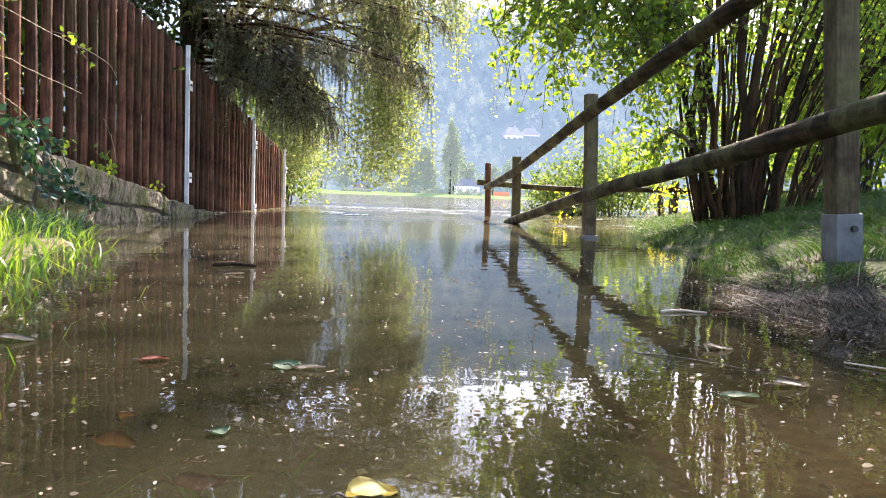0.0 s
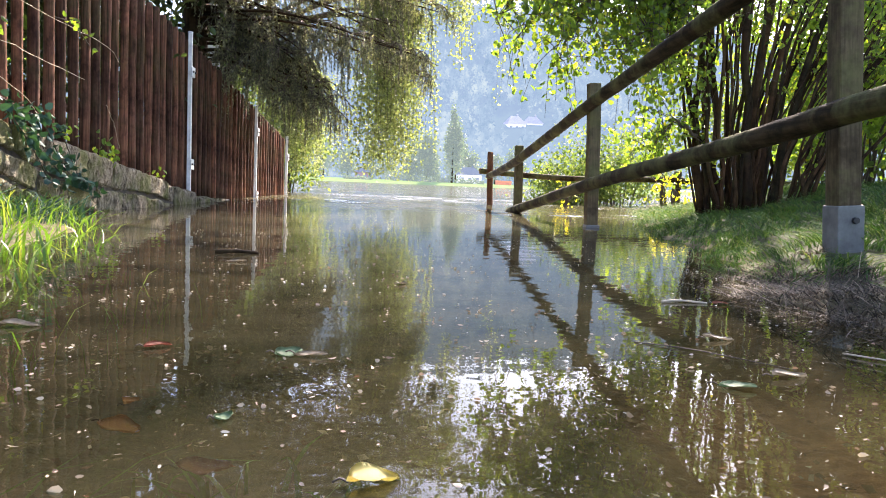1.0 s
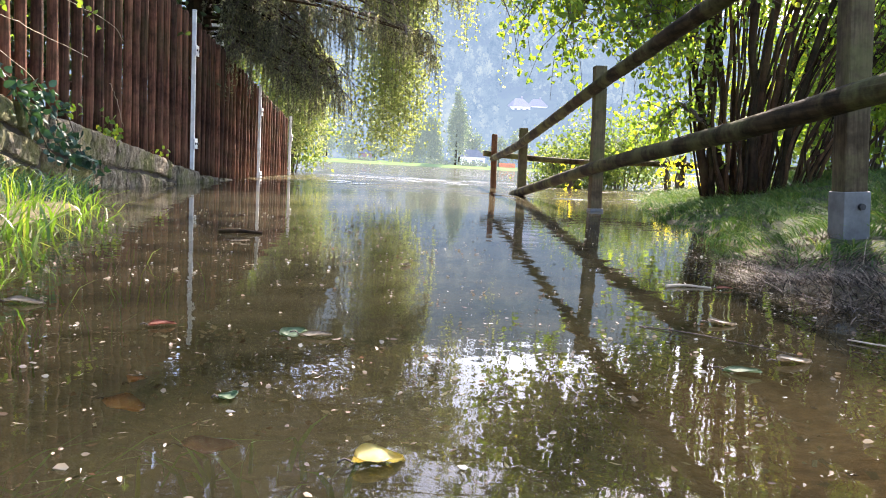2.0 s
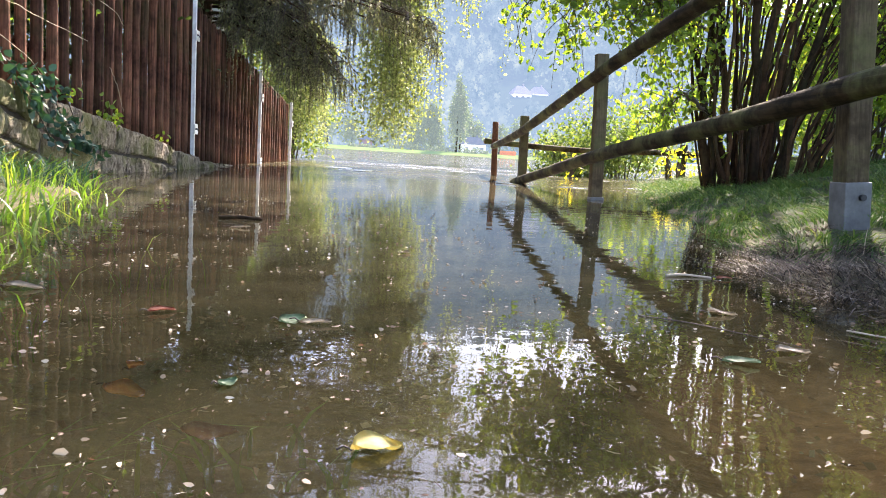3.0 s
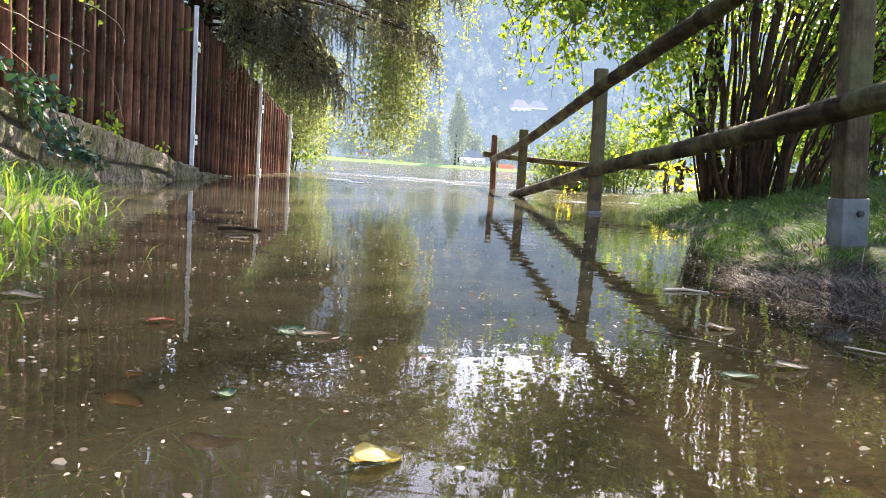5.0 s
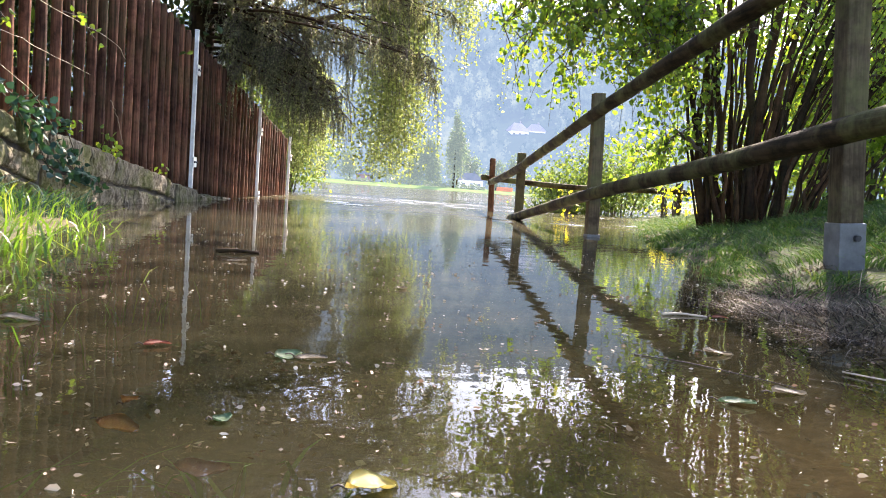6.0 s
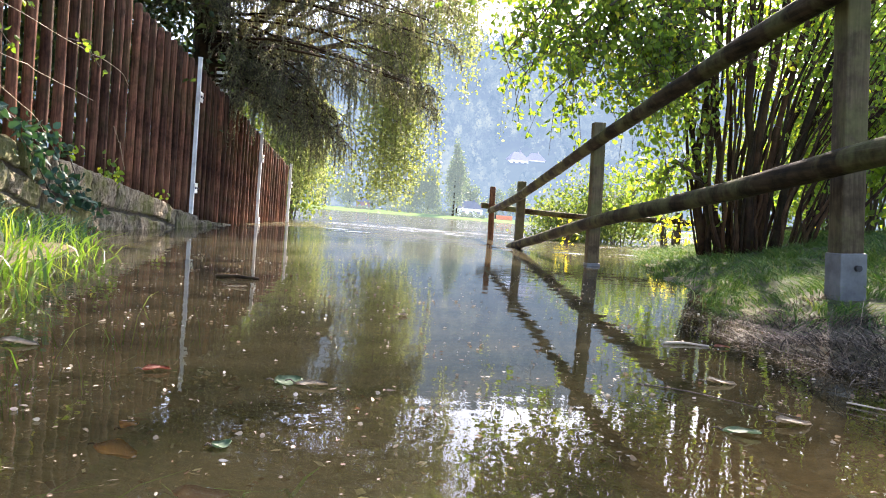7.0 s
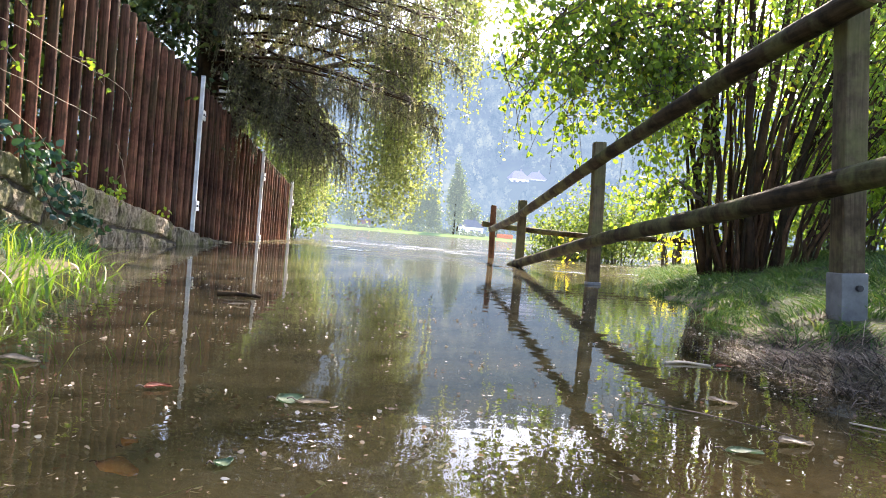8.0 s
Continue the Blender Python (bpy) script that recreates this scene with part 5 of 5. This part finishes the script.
np.random.seed(103)
for y, n, r in ((5.75, 26, 0.065), (5.95, 14, 0.05), (6.9, 10, 0.05), (5.2, 10, 0.05)):
    B = np.array([FX(y) + 0.08, y, lin(WALL_TOP, y) + 0.05]) + np.random.normal(scale=r, size=(n, 3)) * np.array([0.5, 1, 0.7])
    clump("wall_weed", "small green weed growing from the top of the wall", "weed", B, 0, M_HAZEL, 0.042, (FX(y) + 0.08, y, lin(WALL_TOP, y)), "weeds on the wall", seed=int(y * 10))
for y, z, n, s in ((5.35, 1.10, 14, 0.05), (4.45, 1.25, 12, 0.07), (4.25, 1.0, 10, 0.06)):
    stem = path_points([(FX(y) - 0.02, y - 0.25, z + 0.12), (FX(y) + 0.08, y - 0.1, z + 0.10), (FX(y) + 0.12, y + 0.10, z)], 8)
    B = stem[np.random.randint(3, 8, n)] + np.random.normal(scale=s * 0.7, size=(n, 3)) * np.array([0.5, 1, 0.6])
    clump("creeper_sprig", "sprig of yellow-green creeper leaves on the fence", "creeper", B, 0, M_HAZEL, 0.04, (FX(y) + 0.05, y, z), "sprigs on the fence", seed=int(y * 7), stems=[stem])
for keys in (((3.4, 1.20), (4.3, 1.22), (5.2, 1.19), (5.9, 1.17), (6.15, 1.08)), ((3.2, 1.12), (4.2, 0.98), (4.9, 0.93), (5.5, 0.88)), ((3.3, 0.98), (4.0, 0.86), (4.7, 0.70), (4.9, 0.60)), ((5.9, 0.75), (6.05, 0.62), (6.15, 0.45))):
    P = path_points([(FX(y) + 0.055 + 0.01 * math.sin(y * 5), y, z) for y, z in keys], 22, 0.004)
    e = empty("dry_vine", *P[0])
    put("stem", tubes_mesh("stem", [(P - P[0], np.full(22, 0.0017), 5, 0.1)], M_DRYSTEM), e)
    tagged(e, "thin pale dry vine stem across the fence poles", "vine", "dry vines on the fence")


# ---------------------------------------------------------------- floating and sunken bits
def leaf_thing(name, x, y, z, length, width, mat, label, turn, curl=0.12, tilt=0.0):
    """A single leaf with midrib fold, curled edges and a stalk."""
    bm = bmesh.new()
    nu, nv = 9, 5
    g = []
    for i in range(nu):
        u = i / (nu - 1)
        w = width * math.sin(math.pi * u ** 0.8) ** 0.75 * 0.5 + 0.0008
        row = []
        for j in range(nv):
            v = j / (nv - 1) * 2 - 1
            zz = curl * width * (v * v * 1.2 + 0.6 * math.sin(u * 4 + x * 20)) + 0.03 * width * math.sin(9 * u + 5 * v)
            ragged = 1 + 0.28 * noise.noise(Vector((x * 40, u * 5, v * 2 + y * 30)))
            row.append(bm.verts.new((u * length - length / 2 + 0.05 * length * math.sin(3 * v + x * 30), v * w * ragged + 0.10 * width * math.sin(u * 3 + y * 20), zz)))
        g.append(row)
    for i in range(nu - 1):
        for j in range(nv - 1):
            bm.faces.new((g[i][j], g[i + 1][j], g[i + 1][j + 1], g[i][j + 1]))
    bmesh.ops.solidify(bm, geom=bm.faces[:], thickness=0.0006)
    e = empty(name, x, y, z)
    e.rotation_euler = (radians(tilt), radians(tilt * 0.4), radians(turn))
    part("blade", bm, mat, e, smooth=True)
    P = path_points([(-length / 2, 0, 0), (-length * 0.65, 0.004, 0.003), (-length * 0.8, 0.002, 0.001)], 5)
    put("stalk", tubes_mesh("stalk", [(P, np.full(5, 0.0011), 5, 0)], M_TWIG), e)
    return tagged(e, label, "leaf", "fallen leaves on the water")


def leaf_paint(name, a, b):
    m, nt, bs = nodes_of(name)
    c = ramp(nt, noise_tex(nt, 45, 4), [(0.35, a), (0.65, b)])
    nt.links.new(c, bs.inputs["Base Color"])
    bs.inputs["Roughness"].default_value = 0.6
    return m


L_YELLOW = leaf_paint("pale_yellow_leaf", (0.55, 0.42, 0.10), (0.66, 0.58, 0.22))
L_RED = leaf_paint("red_brown_leaf", (0.20, 0.05, 0.03), (0.34, 0.12, 0.06))
L_ORANGE = leaf_paint("orange_leaf", (0.55, 0.24, 0.04), (0.68, 0.36, 0.08))
L_PALE = leaf_paint("pale_dry_leaf", (0.16, 0.13, 0.09), (0.42, 0.36, 0.27))
L_GREEN = leaf_paint("grey_green_leaf", (0.08, 0.16, 0.07), (0.20, 0.27, 0.15))
for x, y, ln, w, mat, label, turn, tilt in (
        (0.010, 0.640, 0.058, 0.040, L_YELLOW, "pale yellow leaf floating on the brown water", 20, 8),
        (-0.155, 0.705, 0.062, 0.034, L_RED, "red-brown leaf sunk just under the water", 15, 12),
        (-0.275, 0.830, 0.060, 0.040, L_ORANGE, "orange leaf lying on the shallow water", -25, 6),
        (-0.120, 1.180, 0.055, 0.034, L_GREEN, "grey-green leaf afloat with curled edge", 30, 18),
        (-0.085, 1.170, 0.060, 0.026, L_PALE, "pale brown leaf floating beside a green leaf", -10, 5),
        (0.683, 1.385, 0.070, 0.034, L_PALE, "pale dry leaf floating near the bank", 5, 3),
        (-0.605, 1.370, 0.075, 0.035, L_PALE, "pale dry leaf floating by the grass", 10, 3),
        (-0.160, 0.835, 0.030, 0.022, L_GREEN, "small green leaf floating on the water", 40, 4),
        (0.540, 1.010, 0.060, 0.030, L_GREEN, "dark green leaf floating near the shore", -15, 3),
        (0.663, 1.085, 0.075, 0.036, L_PALE, "broad pale leaf floating near the bank", 12, 2),
        (-0.330, 1.215, 0.050, 0.026, L_RED, "red-brown leaf floating by the grass", 25, 4),
        (-0.290, 0.935, 0.038, 0.024, L_ORANGE, "small orange leaf floating on the water", 70, 5),
        (-0.005, 0.545, 0.024, 0.012, L_ORANGE, "tiny orange leaf scrap on the water", 50, 6),
        (0.905, 1.86, 0.05, 0.024, L_RED, "red leaf scrap beside a pale twig", 0, 5),
        (0.10, 2.10, 0.06, 0.03, L_PALE, "pale leaf floating on open water", 60, 2),
        (-0.42, 2.55, 0.07, 0.03, L_PALE, "pale leaf floating by the fence reflection", 5, 2)):
    leaf_thing("leaf", x, y, -0.010 if "sunk" in label or "orange" in label else 0.003, ln * 0.85, w * 0.9, mat, label, turn, 0.13, tilt * 0.7)


def stick(name, keys, r, mat, label):
    e = empty(name, *keys[0])
    P = path_points(keys, 12) - np.array(keys[0])
    v, f = tube(P, r * np.linspace(1.1, 0.7, 12), 7, 0.15)
    put("wood", arrays_to_mesh("wood", v, f, mat, True), e)
    d = P[6] + np.array([0.0, 0.02, 0.004])
    v, f = tube(np.stack([P[6], d]), np.array([r * 0.5, r * 0.25]), 5)
    put("side_twig", arrays_to_mesh("side_twig", v, f, mat, True), e)
    return tagged(e, label, "stick", "driftwood on the water")


stick("driftwood", ((-0.54, 2.84, 0.004), (-0.47, 2.83, 0.010), (-0.39, 2.85, 0.004)), 0.008, M_BARK, "dark bark stick floating on the water")
stick("driftwood", ((0.755, 1.87, 0.003), (0.81, 1.885, 0.005), (0.875, 1.87, 0.002)), 0.0035, M_DRYSTEM, "pale broken twig floating near the bank")
stick("driftwood", ((0.50, 1.34, 0.001), (0.585, 1.27, 0.003), (0.70, 1.13, 0.001)), 0.0011, M_TWIG, "long brown reed stem floating near the bank")
stick("driftwood", ((0.86, 1.26, 0.004), (0.94, 1.16, 0.006), (1.02, 1.06, 0.015)), 0.0015, M_DRYSTEM, "brown stem lying at the water's edge")

np.random.seed(111)
n = 3600
x = np.random.uniform(-1.0, 1.3, n)
y = 0.45 + 3.6 * np.random.rand(n) ** 2.0
keep = (ground_height(x, y) < -0.004) & ((patch(x, y, 4.3) > -0.35) | (np.random.rand(n) < 0.3))
B = np.stack([x, y, np.full(n, 0.0025)], 1)[keep]
s = np.random.uniform(0.0035, 0.011, len(B)) * np.where(np.random.rand(len(B)) < 0.05, 1.5, 1.0)
bits = put("floating_bits", oval_leaf_mesh("floating_bits", B, np.random.normal(size=B.shape) * np.array([1, 1, 0.06]), s, s * np.random.uniform(0.2, 0.7, len(B)), M_DEADLEAF, 0.05))
tagged(bits, "scattered tan leaf scraps and chaff on the water", "debris", kind="stuff")
n = 1500
x = np.random.uniform(-0.9, 1.1, n)
y = np.random.uniform(0.42, 1.8, n)
B = np.stack([x, y, ground_height(x, y) + 0.006], 1)
s = np.random.uniform(0.006, 0.022, n)
sunk = put("sunken_litter", leaf_mesh("sunken_litter", B, np.random.normal(size=B.shape) * np.array([1, 1, 0.15]), s, s * np.random.uniform(0.25, 0.7, n), M_DEADLEAF, 0.1))
tagged(sunk, "brown leaf litter on the flooded path", "litter", kind="stuff")
